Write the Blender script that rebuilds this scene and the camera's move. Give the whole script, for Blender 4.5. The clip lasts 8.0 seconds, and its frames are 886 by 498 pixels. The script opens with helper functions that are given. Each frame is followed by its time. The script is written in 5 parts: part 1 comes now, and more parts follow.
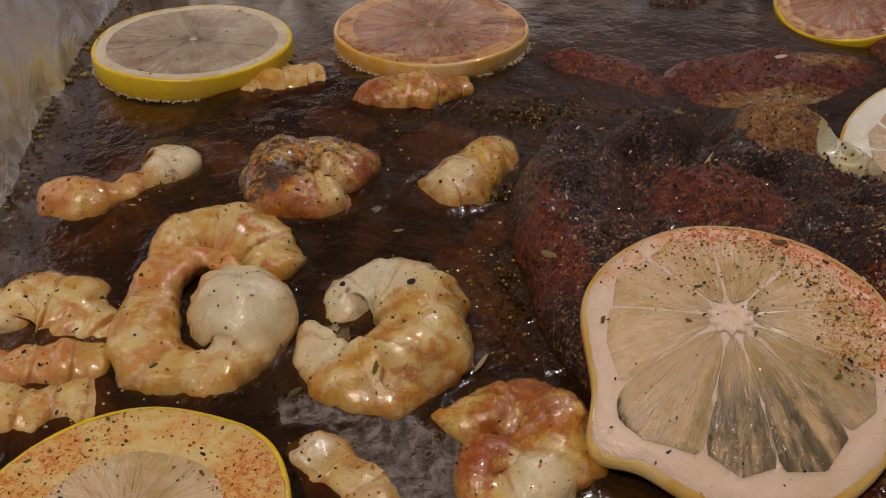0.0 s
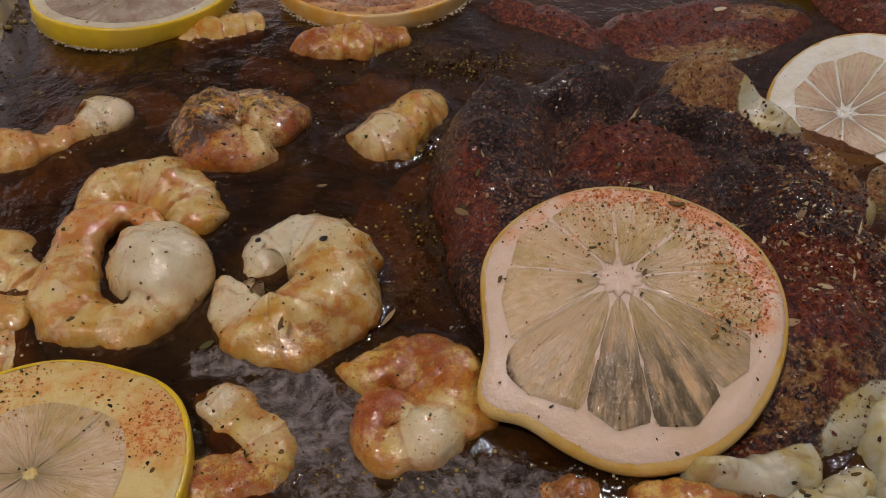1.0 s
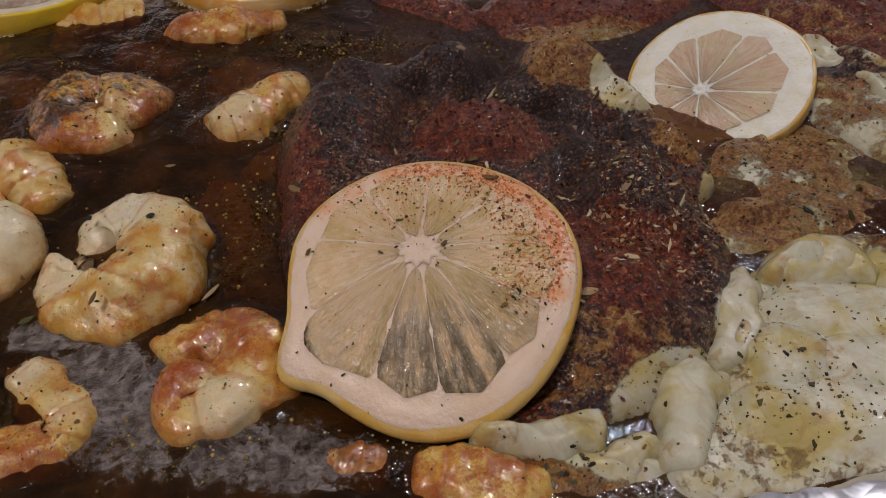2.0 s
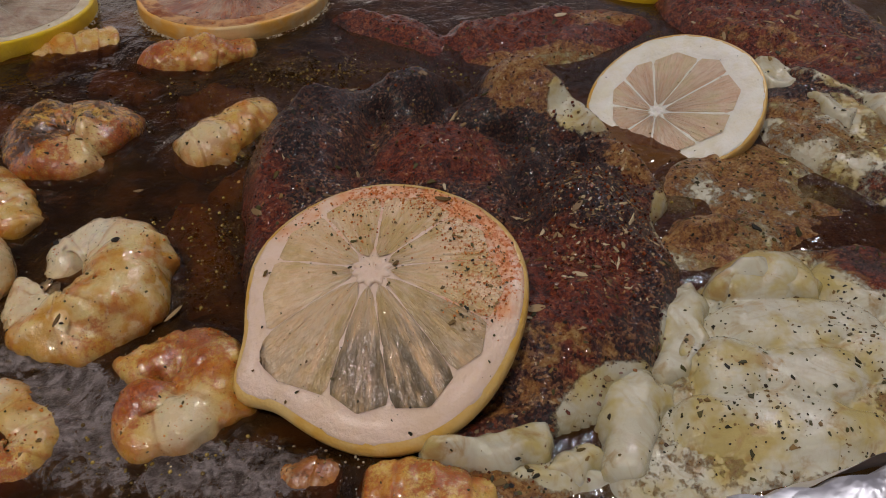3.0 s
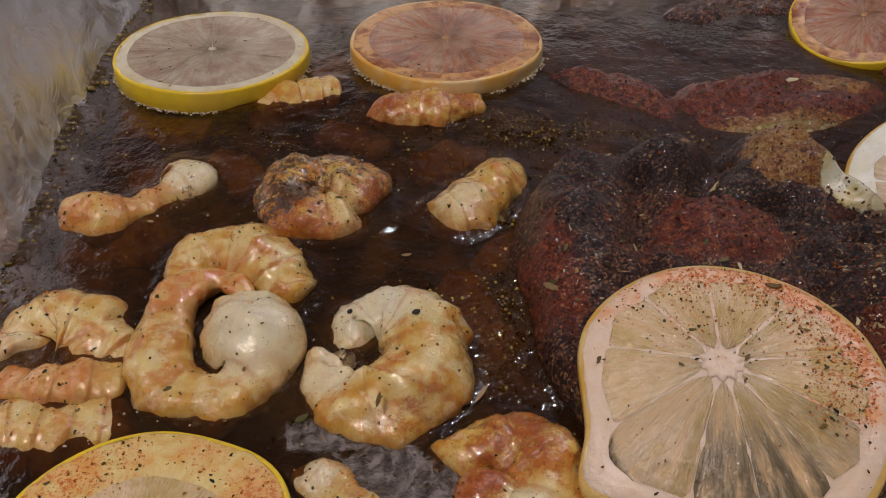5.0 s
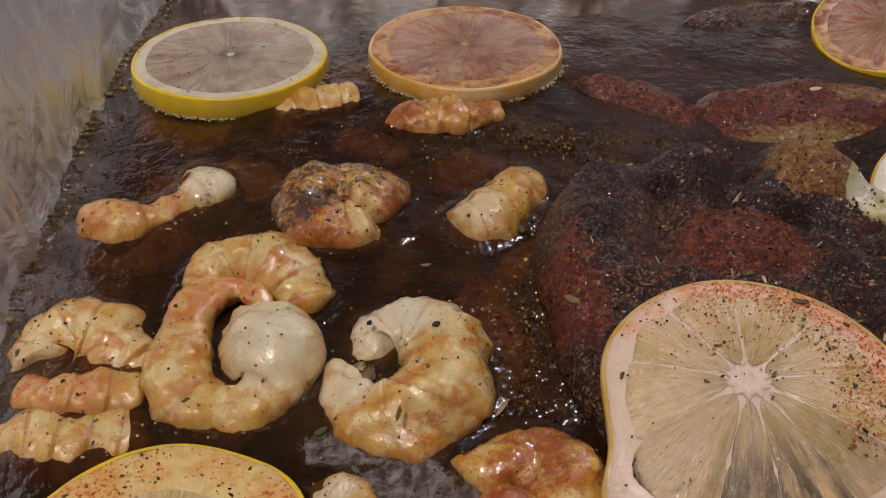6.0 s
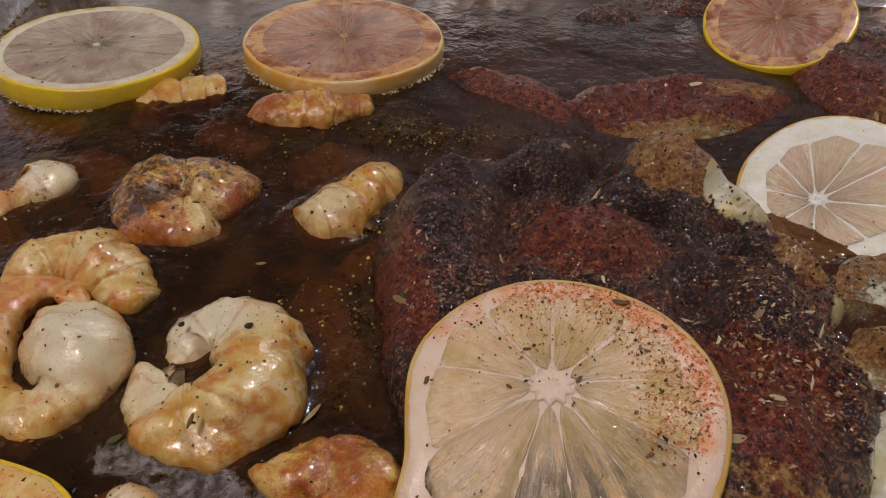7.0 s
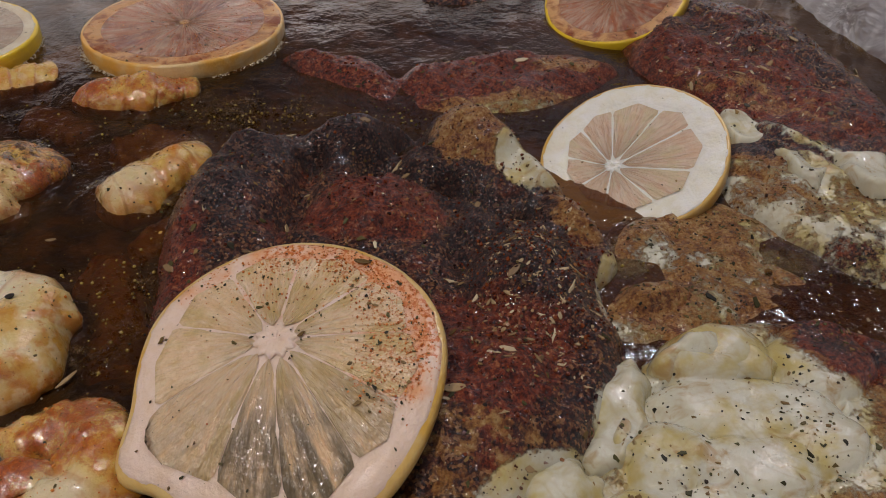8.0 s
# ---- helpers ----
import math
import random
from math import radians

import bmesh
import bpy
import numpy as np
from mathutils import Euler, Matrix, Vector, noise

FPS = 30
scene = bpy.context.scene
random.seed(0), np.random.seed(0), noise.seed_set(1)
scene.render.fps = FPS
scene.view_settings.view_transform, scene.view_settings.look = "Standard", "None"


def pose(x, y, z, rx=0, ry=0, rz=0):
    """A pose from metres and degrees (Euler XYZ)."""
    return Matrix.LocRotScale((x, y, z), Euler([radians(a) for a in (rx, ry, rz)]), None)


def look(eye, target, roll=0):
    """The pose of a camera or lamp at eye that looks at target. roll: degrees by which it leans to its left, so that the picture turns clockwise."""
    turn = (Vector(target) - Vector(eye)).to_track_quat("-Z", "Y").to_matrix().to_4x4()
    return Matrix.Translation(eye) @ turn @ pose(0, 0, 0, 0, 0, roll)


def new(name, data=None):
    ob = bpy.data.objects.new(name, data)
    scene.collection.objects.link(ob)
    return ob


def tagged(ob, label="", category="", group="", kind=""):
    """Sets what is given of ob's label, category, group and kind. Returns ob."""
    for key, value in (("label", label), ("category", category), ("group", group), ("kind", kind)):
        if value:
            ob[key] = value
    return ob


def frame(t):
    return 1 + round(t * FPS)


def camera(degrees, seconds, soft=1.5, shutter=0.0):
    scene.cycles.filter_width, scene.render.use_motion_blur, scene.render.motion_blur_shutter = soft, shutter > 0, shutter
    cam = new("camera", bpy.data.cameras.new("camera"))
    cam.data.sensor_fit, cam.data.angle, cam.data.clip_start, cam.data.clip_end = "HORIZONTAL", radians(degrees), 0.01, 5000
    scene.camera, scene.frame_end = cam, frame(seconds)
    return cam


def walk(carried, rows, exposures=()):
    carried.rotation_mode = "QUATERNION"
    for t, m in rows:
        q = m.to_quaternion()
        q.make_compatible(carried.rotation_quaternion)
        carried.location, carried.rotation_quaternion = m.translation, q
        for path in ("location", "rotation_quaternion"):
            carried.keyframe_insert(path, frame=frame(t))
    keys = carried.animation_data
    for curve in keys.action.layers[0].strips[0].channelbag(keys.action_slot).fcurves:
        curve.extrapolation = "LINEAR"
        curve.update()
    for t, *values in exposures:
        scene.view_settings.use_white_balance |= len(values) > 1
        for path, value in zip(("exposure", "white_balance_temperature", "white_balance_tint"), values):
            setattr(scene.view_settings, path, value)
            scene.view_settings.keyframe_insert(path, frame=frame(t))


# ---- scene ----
cam = camera(54.7, 8.0, soft=1.0)
METRES, EYE, TILT, LEAN, TURN = 0.25, 0.129, -39.0, 0.0, 0.0
ROWS = [
    (0.0, 0.0, 0.0, 0.0, 0.0, 0.0, -0.0),
    (0.5, 0.043, -0.0074, 0.0068, -0.27, -4.11, -0.28),
    (1.0, 0.0727, -0.0211, 0.0224, -0.31, -4.47, -0.42),
    (1.5, 0.1047, -0.0233, 0.0243, -0.21, -4.89, -0.44),
    (2.0, 0.2292, -0.0335, 0.0058, -0.17, -4.8, 0.18),
    (2.2, 0.2702, -0.0349, -0.0011, -0.24, -4.85, 0.5),
    (3.3, 0.26, -0.0606, 0.0108, -0.38, -2.84, 0.81),
    (3.5, 0.2442, -0.0579, 0.013, -0.22, -2.6, 0.47),
    (4.0, 0.1884, -0.0442, 0.0288, -0.24, -2.64, -0.31),
    (4.5, 0.0702, -0.0265, 0.0521, 0.41, -1.86, -0.68),
    (5.0, 0.0097, -0.0225, 0.0512, 1.15, -1.77, -1.45),
    (5.2, -0.0211, -0.0164, 0.044, 1.29, -1.35, -1.8),
    (6.3, 0.0143, -0.0147, 0.0634, 2.09, -1.81, -1.97),
    (6.5, 0.0268, -0.0161, 0.0561, 1.87, -1.47, -2.28),
    (7.0, 0.1374, 0.0231, 0.0624, 0.64, -1.72, -2.05),
    (7.5, 0.2985, 0.0263, 0.0515, 0.74, -1.84, -1.76),
    (8.0, 0.334, 0.0067, 0.0337, -0.1, -1.46, -0.51),
]
walk(cam, [(t, pose(0, 0, EYE, TILT, LEAN, TURN) @ pose(METRES * x, METRES * y, METRES * z, 90 + pitch, roll, yaw)) for t, x, y, z, yaw, pitch, roll in ROWS],
     exposures=[(0.0, -0.14, 7200, 12), (0.5, -0.18, 7000, 12), (1.5, -0.10, 6500, 10), (4.0, -0.12, 6500, 10), (5.0, 0.02, 6550, 10), (6.5, 0.08, 6600, 11), (8.0, 0.0, 6350, 10)])
MM = 0.001


# ---------------------------------------------------------------- light
def make_world():
    w = bpy.data.worlds.new("room_air")
    w.use_nodes = True
    w.node_tree.nodes["Background"].inputs[0].default_value = (0.8, 0.85, 1.0, 1)
    w.node_tree.nodes["Background"].inputs[1].default_value = 0.05
    scene.world = w


make_world()


def area_lamp(name, eye, target, sx, sy, watts, colour):
    d = bpy.data.lights.new(name, "AREA")
    d.shape, d.size, d.size_y, d.energy, d.color = "RECTANGLE", sx, sy, watts, colour
    ob = new(name, d)
    ob.matrix_world = look(eye, target)
    return ob


LAMP_A = (-0.45, -0.35, 1.42)
LAMP_B = (0.55, 1.05, 1.42)
area_lamp("ceiling_lamp_light", LAMP_A, (LAMP_A[0], LAMP_A[1], 0), 0.17, 0.09, 10.0, (1.0, 0.87, 0.80))
area_lamp("ceiling_lamp_light", LAMP_B, (LAMP_B[0], LAMP_B[1], 0), 0.17, 0.09, 8.4, (0.97, 0.92, 1.0))


# ---------------------------------------------------------------- numbers
def hash3(i, j, k, seed):
    n = (i * 374761393 + j * 668265263 + k * 2147483647 + seed * 974711) & 0xFFFFFFFF
    n = ((n ^ (n >> 13)) * 1274126177) & 0xFFFFFFFF
    n = n ^ (n >> 16)
    return (n & 0xFFFF) / 65535.0


def value_noise(p, seed):
    f = np.floor(p)
    q = p - f
    q = q * q * (3 - 2 * q)
    i, j, k = (f[:, a].astype(np.int64) for a in range(3))
    out = np.zeros(len(p))
    for a in (0, 1):
        for b in (0, 1):
            for c in (0, 1):
                w = (q[:, 0] if a else 1 - q[:, 0]) * (q[:, 1] if b else 1 - q[:, 1]) * (q[:, 2] if c else 1 - q[:, 2])
                out += w * hash3(i + a, j + b, k + c, seed)
    return out * 2 - 1


def fbm(p, size, octaves=3, seed=0):
    """Rough noise, -1 to 1, of p (n x 3, metres) with its largest bumps of that size."""
    p = np.asarray(p, float) / size
    out, amp, tot = np.zeros(len(p)), 1.0, 0.0
    for o in range(octaves):
        out += amp * value_noise(p * 2 ** o + 17.3 * o, seed + o)
        tot += amp
        amp *= 0.5
    return out / tot


def spline(rows, n):
    """n points along a smooth line through the rows."""
    r = np.array(rows, float)
    r = np.vstack([2 * r[0] - r[1], r, 2 * r[-1] - r[-2]])
    m = len(r) - 3
    out = []
    for t in np.linspace(0, m - 1e-6, n):
        i = int(t)
        u = t - i
        a, b, c, d = r[i], r[i + 1], r[i + 2], r[i + 3]
        out.append(0.5 * (2 * b + (c - a) * u + (2 * a - 5 * b + 4 * c - d) * u * u + (3 * b - a - 3 * c + d) * u ** 3))
    return np.array(out)


def closed_spline(rows, n):
    r = np.array(rows, float)
    k = len(r)
    out = []
    for t in np.linspace(0, k, n, endpoint=False):
        i = int(t)
        u = t - i
        a, b, c, d = r[(i - 1) % k], r[i % k], r[(i + 1) % k], r[(i + 2) % k]
        out.append(0.5 * (2 * b + (c - a) * u + (2 * a - 5 * b + 4 * c - d) * u * u + (3 * b - a - 3 * c + d) * u ** 3))
    return np.array(out)


def smooth01(x):
    x = np.clip(x, 0, 1)
    return x * x * (3 - 2 * x)


def blob(x, y, cx, cy, rx, ry, turn=0.0):
    """1 inside a soft ellipse, 0 outside (millimetres, degrees)."""
    a = radians(turn)
    u, v = x - cx, y - cy
    p, q = u * math.cos(a) + v * math.sin(a), -u * math.sin(a) + v * math.cos(a)
    return smooth01(1.5 - np.sqrt((p / rx) ** 2 + (q / ry) ** 2))


# ---------------------------------------------------------------- meshes
def make_mesh(name, verts, faces, mat, attrs=None, smooth=True, facing=""):
    me = bpy.data.meshes.new(name)
    me.from_pydata([tuple(v) for v in np.asarray(verts, float)], [], [tuple(int(i) for i in f) for f in faces])
    me.materials.append(mat)
    for key, values in (attrs or {}).items():
        me.attributes.new(key, "FLOAT", "POINT").data.foreach_set("value", np.asarray(values, np.float32))
    if smooth:
        me.polygons.foreach_set("use_smooth", [True] * len(me.polygons))
    me.update()
    if facing == "out":
        bm = bmesh.new()
        bm.from_mesh(me)
        bmesh.ops.recalc_face_normals(bm, faces=bm.faces[:])
        bm.to_mesh(me)
        bm.free()
    elif facing == "up" and sum(q.normal.z * q.area for q in me.polygons) < 0:
        me.flip_normals()
    return me


def part(name, me, parent, label="", kind=""):
    ob = new(name, me)
    ob.parent = parent
    return tagged(ob, label, kind=kind)


def thing(name, place, label, category, group="", kind=""):
    ob = new(name)
    ob.location = place
    bpy.context.view_layer.update()
    return tagged(ob, label, category, group, kind)


def grid_faces(rows, cols, wrap=False):
    f = []
    for i in range(rows - 1):
        for j in range(cols if wrap else cols - 1):
            k = (j + 1) % cols
            f.append((i * cols + j, i * cols + k, (i + 1) * cols + k, (i + 1) * cols + j))
    return f


# ---------------------------------------------------------------- materials
class Mat:
    """A node material with short ways to add nodes."""

    def __init__(self, name):
        self.m = bpy.data.materials.new(name)
        self.m.use_nodes = True
        self.t = self.m.node_tree
        self.p = self.t.nodes["Principled BSDF"]
        self.out = self.t.nodes["Material Output"]
        self.co = self.t.nodes.new("ShaderNodeTexCoord").outputs["Object"]

    def put(self, socket, v):
        if isinstance(v, bpy.types.NodeSocket):
            self.t.links.new(v, socket)
        elif isinstance(v, tuple) and len(v) == 3 and socket.type == "RGBA":
            socket.default_value = (*v, 1)
        else:
            socket.default_value = v

    def noise(self, scale, detail=4, rough=0.6, vector=None, distort=0.0):
        n = self.t.nodes.new("ShaderNodeTexNoise")
        self.put(n.inputs["Vector"], vector or self.co)
        n.inputs["Scale"].default_value, n.inputs["Detail"].default_value = scale, detail
        n.inputs["Roughness"].default_value, n.inputs["Distortion"].default_value = rough, distort
        return n.outputs["Fac"]

    def cells(self, scale, what="Distance", feature="F1", vector=None):
        n = self.t.nodes.new("ShaderNodeTexVoronoi")
        n.feature = feature
        self.put(n.inputs["Vector"], vector or self.co)
        n.inputs["Scale"].default_value = scale
        return n.outputs[what]

    def attr(self, name):
        n = self.t.nodes.new("ShaderNodeAttribute")
        n.attribute_name = name
        return n.outputs["Fac"]

    def math(self, op, a, b=0.0, c=0.0):
        n = self.t.nodes.new("ShaderNodeMath")
        n.operation = op
        for s, v in zip(n.inputs, (a, b, c)):
            self.put(s, v)
        return n.outputs[0]

    def step(self, v, lo, hi, a=0.0, b=1.0):
        n = self.t.nodes.new("ShaderNodeMapRange")
        n.interpolation_type = "SMOOTHSTEP"
        for s, x in zip(n.inputs, (v, lo, hi, a, b)):
            self.put(s, x)
        return n.outputs[0]

    def ramp(self, v, stops):
        n = self.t.nodes.new("ShaderNodeValToRGB")
        self.put(n.inputs[0], v)
        e = n.color_ramp.elements
        while len(e) < len(stops):
            e.new(0.5)
        for x, (at, col) in zip(e, stops):
            x.position, x.color = at, (*col, 1)
        return n.outputs[0]

    def mix(self, fac, a, b, mode="MIX"):
        n = self.t.nodes.new("ShaderNodeMix")
        n.data_type, n.blend_type = "RGBA", mode
        self.put(n.inputs[0], fac)
        self.put(n.inputs[6], a)
        self.put(n.inputs[7], b)
        return n.outputs[2]

    def combine(self, x, y, z=0.0):
        n = self.t.nodes.new("ShaderNodeCombineXYZ")
        for s, v in zip(n.inputs, (x, y, z)):
            self.put(s, v)
        return n.outputs[0]

    def random(self):
        return self.t.nodes.new("ShaderNodeNewGeometry").outputs["Random Per Island"]

    def bump(self, height, distance, strength=1.0, under=None):
        n = self.t.nodes.new("ShaderNodeBump")
        n.inputs["Strength"].default_value, n.inputs["Distance"].default_value = strength, distance
        self.put(n.inputs["Height"], height)
        if under is not None:
            self.put(n.inputs["Normal"], under)
        return n.outputs[0]

    def set(self, **kw):
        names = dict(col="Base Color", rough="Roughness", metal="Metallic", sss="Subsurface Weight", srad="Subsurface Radius",
                     sscale="Subsurface Scale", coat="Coat Weight", crough="Coat Roughness", normal="Normal", spec="Specular IOR Level",
                     ior="IOR", glow="Emission Color", power="Emission Strength", trans="Transmission Weight", cnormal="Coat Normal")
        for k, v in kw.items():
            self.put(self.p.inputs[names[k]], v)
        return self.m


def shrimp_material(name, pale, mid, spice_amount, char_amount):
    m = Mat(name)
    big, fine, grit = m.noise(110, 3), m.noise(420, 5, 0.65), m.noise(1500, 3, 0.7)
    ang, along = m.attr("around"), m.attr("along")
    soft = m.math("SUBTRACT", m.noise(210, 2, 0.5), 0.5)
    # translucent shading painted in: pale along the back, amber on flanks and belly
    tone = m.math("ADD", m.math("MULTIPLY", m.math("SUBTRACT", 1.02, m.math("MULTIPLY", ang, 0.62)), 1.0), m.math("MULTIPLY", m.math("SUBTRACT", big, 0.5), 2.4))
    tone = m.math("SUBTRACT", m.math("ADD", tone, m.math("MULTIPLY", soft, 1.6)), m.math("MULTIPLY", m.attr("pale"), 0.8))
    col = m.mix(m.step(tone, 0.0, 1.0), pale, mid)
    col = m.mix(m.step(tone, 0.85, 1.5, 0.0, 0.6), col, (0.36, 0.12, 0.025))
    col = m.mix(m.math("MULTIPLY", m.attr("pale"), 0.7), col, (0.80, 0.75, 0.60))
    # orange blush in soft patches and along the bands
    blush = m.math("ADD", m.math("MULTIPLY", m.attr("groove"), 0.45), m.math("MULTIPLY", m.math("SUBTRACT", m.noise(150, 4, 0.6, distort=0.5), 0.5), 3.0))
    col = m.mix(m.math("MULTIPLY", m.step(blush, -0.02, 0.45, 0.0, 0.8), m.math("SUBTRACT", 1.0, m.math("MINIMUM", m.attr("pale"), 0.85))), col, (0.58, 0.20, 0.022))
    milky = m.step(m.noise(190, 3, 0.55, distort=0.6), 0.54, 0.68, 0.0, 0.5)
    col = m.mix(milky, col, (0.80, 0.69, 0.42))
    col = m.mix(m.math("MULTIPLY", m.attr("tail"), 0.85), col, m.mix(m.step(m.noise(260, 3), 0.42, 0.6), (0.62, 0.19, 0.04), (0.70, 0.38, 0.12)))
    col = m.mix(m.math("MULTIPLY", m.step(m.math("ADD", m.attr("groove"), m.math("MULTIPLY", m.math("SUBTRACT", fine, 0.5), 1.2)), 0.35, 0.95), 0.5), col, (0.42, 0.18, 0.05))
    col = m.mix(m.math("MULTIPLY", m.attr("low_amber"), 0.7), col, m.mix(m.step(m.noise(230, 4), 0.4, 0.62), (0.30, 0.13, 0.022), (0.58, 0.36, 0.08)))
    spice = m.math("ADD", m.attr("spice"), m.math("ADD", m.math("MULTIPLY", m.math("SUBTRACT", fine, 0.5), 1.5), m.math("MULTIPLY", m.math("SUBTRACT", grit, 0.5), 1.5)))
    spice = m.math("MULTIPLY", m.step(spice, 0.38, 1.0), spice_amount)
    red = m.mix(m.step(grit, 0.35, 0.65), (0.22, 0.030, 0.006), (0.48, 0.12, 0.02))
    col = m.mix(spice, col, red)
    ch = m.step(m.math("ADD", m.attr("char"), m.math("MULTIPLY", m.math("SUBTRACT", m.noise(480, 5, 0.75), 0.5), 2.6)), 0.42, 0.9)
    col = m.mix(m.math("MULTIPLY", ch, char_amount), col, (0.07, 0.034, 0.017))
    dots = m.step(m.cells(900), 0.10, 0.17, 1.0, 0.0)
    dots = m.math("MULTIPLY", dots, m.step(m.noise(260, 2), 0.56, 0.62))
    col = m.mix(m.math("MULTIPLY", dots, 0.75), col, (0.05, 0.025, 0.015))
    h = m.math("ADD", m.math("MULTIPLY", fine, 1.0), m.math("MULTIPLY", grit, 0.35))
    nrm = m.bump(h, 0.0006, 0.5)
    return m.set(col=col, rough=m.step(fine, 0.3, 0.7, 0.2, 0.42), sss=0.3, srad=(1.0, 0.55, 0.22), sscale=0.003,
                 coat=1.0, crough=0.04, normal=nrm, cnormal=m.bump(m.noise(1300, 2), 0.00012, 0.7, m.bump(m.noise(420, 2, 0.5), 0.0007, 0.8)))


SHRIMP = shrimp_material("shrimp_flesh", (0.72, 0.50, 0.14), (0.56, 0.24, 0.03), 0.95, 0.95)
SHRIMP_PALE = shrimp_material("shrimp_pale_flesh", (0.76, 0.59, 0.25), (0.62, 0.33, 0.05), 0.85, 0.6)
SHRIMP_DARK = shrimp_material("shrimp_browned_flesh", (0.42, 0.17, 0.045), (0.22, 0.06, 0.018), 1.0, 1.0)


def fillet_material(name):
    m = Mat(name)
    fine, grit, big = m.noise(520, 6, 0.7), m.noise(1900, 4, 0.75), m.noise(95, 3)
    cell = m.cells(1700, "Color")
    sep = m.t.nodes.new("ShaderNodeSeparateColor")
    m.put(sep.inputs[0], cell)
    grain = sep.outputs[0]
    char = m.step(m.math("ADD", m.attr("char"), m.math("MULTIPLY", m.math("SUBTRACT", big, 0.5), 1.5)), 0.3, 0.65)
    crust = m.ramp(m.math("ADD", m.math("MULTIPLY", grain, 0.14), m.math("ADD", m.math("MULTIPLY", fine, 0.54), m.math("MULTIPLY", grit, 0.32))),
                   [(0.34, (0.010, 0.004, 0.004)), (0.44, (0.070, 0.011, 0.006)), (0.55, (0.23, 0.040, 0.012)), (0.68, (0.46, 0.20, 0.08))])
    black = m.ramp(m.math("ADD", m.math("MULTIPLY", grain, 0.45), m.math("MULTIPLY", grit, 0.55)),
                   [(0.3, (0.007, 0.005, 0.006)), (0.5, (0.024, 0.010, 0.010)), (0.64, (0.075, 0.025, 0.016)), (0.8, (0.22, 0.13, 0.08))])
    tan = m.ramp(m.math("ADD", m.math("MULTIPLY", grain, 0.12), m.math("ADD", m.math("MULTIPLY", fine, 0.5), m.math("MULTIPLY", m.noise(190, 4), 0.38))),
                 [(0.34, (0.05, 0.016, 0.006)), (0.43, (0.20, 0.068, 0.018)), (0.52, (0.38, 0.18, 0.045)), (0.66, (0.56, 0.39, 0.16))])
    dull = m.ramp(m.math("ADD", m.math("MULTIPLY", grain, 0.45), m.math("MULTIPLY", fine, 0.55)),
                  [(0.30, (0.007, 0.003, 0.004)), (0.46, (0.032, 0.009, 0.008)), (0.60, (0.10, 0.028, 0.013)), (0.74, (0.32, 0.16, 0.07))])
    crust = m.mix(m.step(m.math("ADD", m.noise(75, 3), m.math("MULTIPLY", m.attr("red"), 0.5)), 0.50, 0.68), dull, crust)
    c = m.mix(char, crust, black)
    tanf = m.step(m.math("ADD", m.attr("tan"), m.math("MULTIPLY", m.math("SUBTRACT", m.noise(240, 4, 0.65), 0.5), 1.5)), 0.4, 0.62)
    c = m.mix(m.math("MULTIPLY", tanf, 0.9), c, tan)
    flesh = m.mix(m.step(m.noise(70, 4), 0.42, 0.62), (0.61, 0.60, 0.47), (0.52, 0.43, 0.165))
    flesh = m.mix(m.step(m.noise(170, 4, 0.6, distort=0.8), 0.52, 0.72, 0.0, 0.75), flesh, (0.40, 0.24, 0.08))
    fib = m.noise(1.0, 4, 0.6, vector=m.combine(m.math("MULTIPLY", m.noise(40, 2), 60.0), m.math("MULTIPLY", fine, 6.0), 0.0))
    flesh = m.mix(m.step(fib, 0.5, 0.75, 0.0, 0.22), flesh, (0.46, 0.38, 0.18))
    line = m.math("ABSOLUTE", m.math("SUBTRACT", m.noise(60, 2, 0.5, distort=1.5), 0.5))
    flesh = m.mix(m.step(line, 0.0, 0.05, 0.2, 0.0), flesh, (0.40, 0.28, 0.10))
    f = m.math("ADD", m.attr("crust"), m.math("MULTIPLY", m.math("SUBTRACT", fine, 0.5), 0.9))
    f = m.step(f, 0.4, 0.58)
    col = m.mix(f, flesh, c)
    dome = m.math("SUBTRACT", 1.0, m.cells(1500))
    h = m.math("ADD", m.math("MULTIPLY", m.math("ADD", m.math("MULTIPLY", dome, 0.35), grit), f), m.math("MULTIPLY", fine, m.step(f, 0, 1, 0.28, 0.8)))
    nrm = m.bump(h, 0.0009, 0.85)
    rough = m.math("ADD", m.math("MULTIPLY", f, 0.14), 0.22)
    return m.set(col=col, rough=rough, normal=nrm, spec=0.3, sss=m.math("MULTIPLY", m.math("SUBTRACT", 1.0, f), 0.4), srad=(1.0, 0.8, 0.5),
                 sscale=0.003, coat=m.step(f, 0, 1, 0.65, 0.75), crough=0.04, cnormal=m.bump(m.math("ADD", m.math("MULTIPLY", m.noise(480, 3, 0.6), m.step(f, 0, 1, 0.8, 1.0)), m.math("MULTIPLY", m.math("MULTIPLY", f, dome), 0.25)), 0.0007, 0.9))


FILLET = fillet_material("seasoned_fish")


def rind_material(name, a, b):
    m = Mat(name)
    col = m.mix(m.step(m.noise(90, 3), 0.4, 0.65), a, b)
    pores = m.cells(1400)
    return m.set(col=col, rough=0.3, normal=m.bump(pores, 0.00015, 0.5), coat=0.3, sss=0.1, srad=(1, 0.7, 0.2), sscale=0.002)


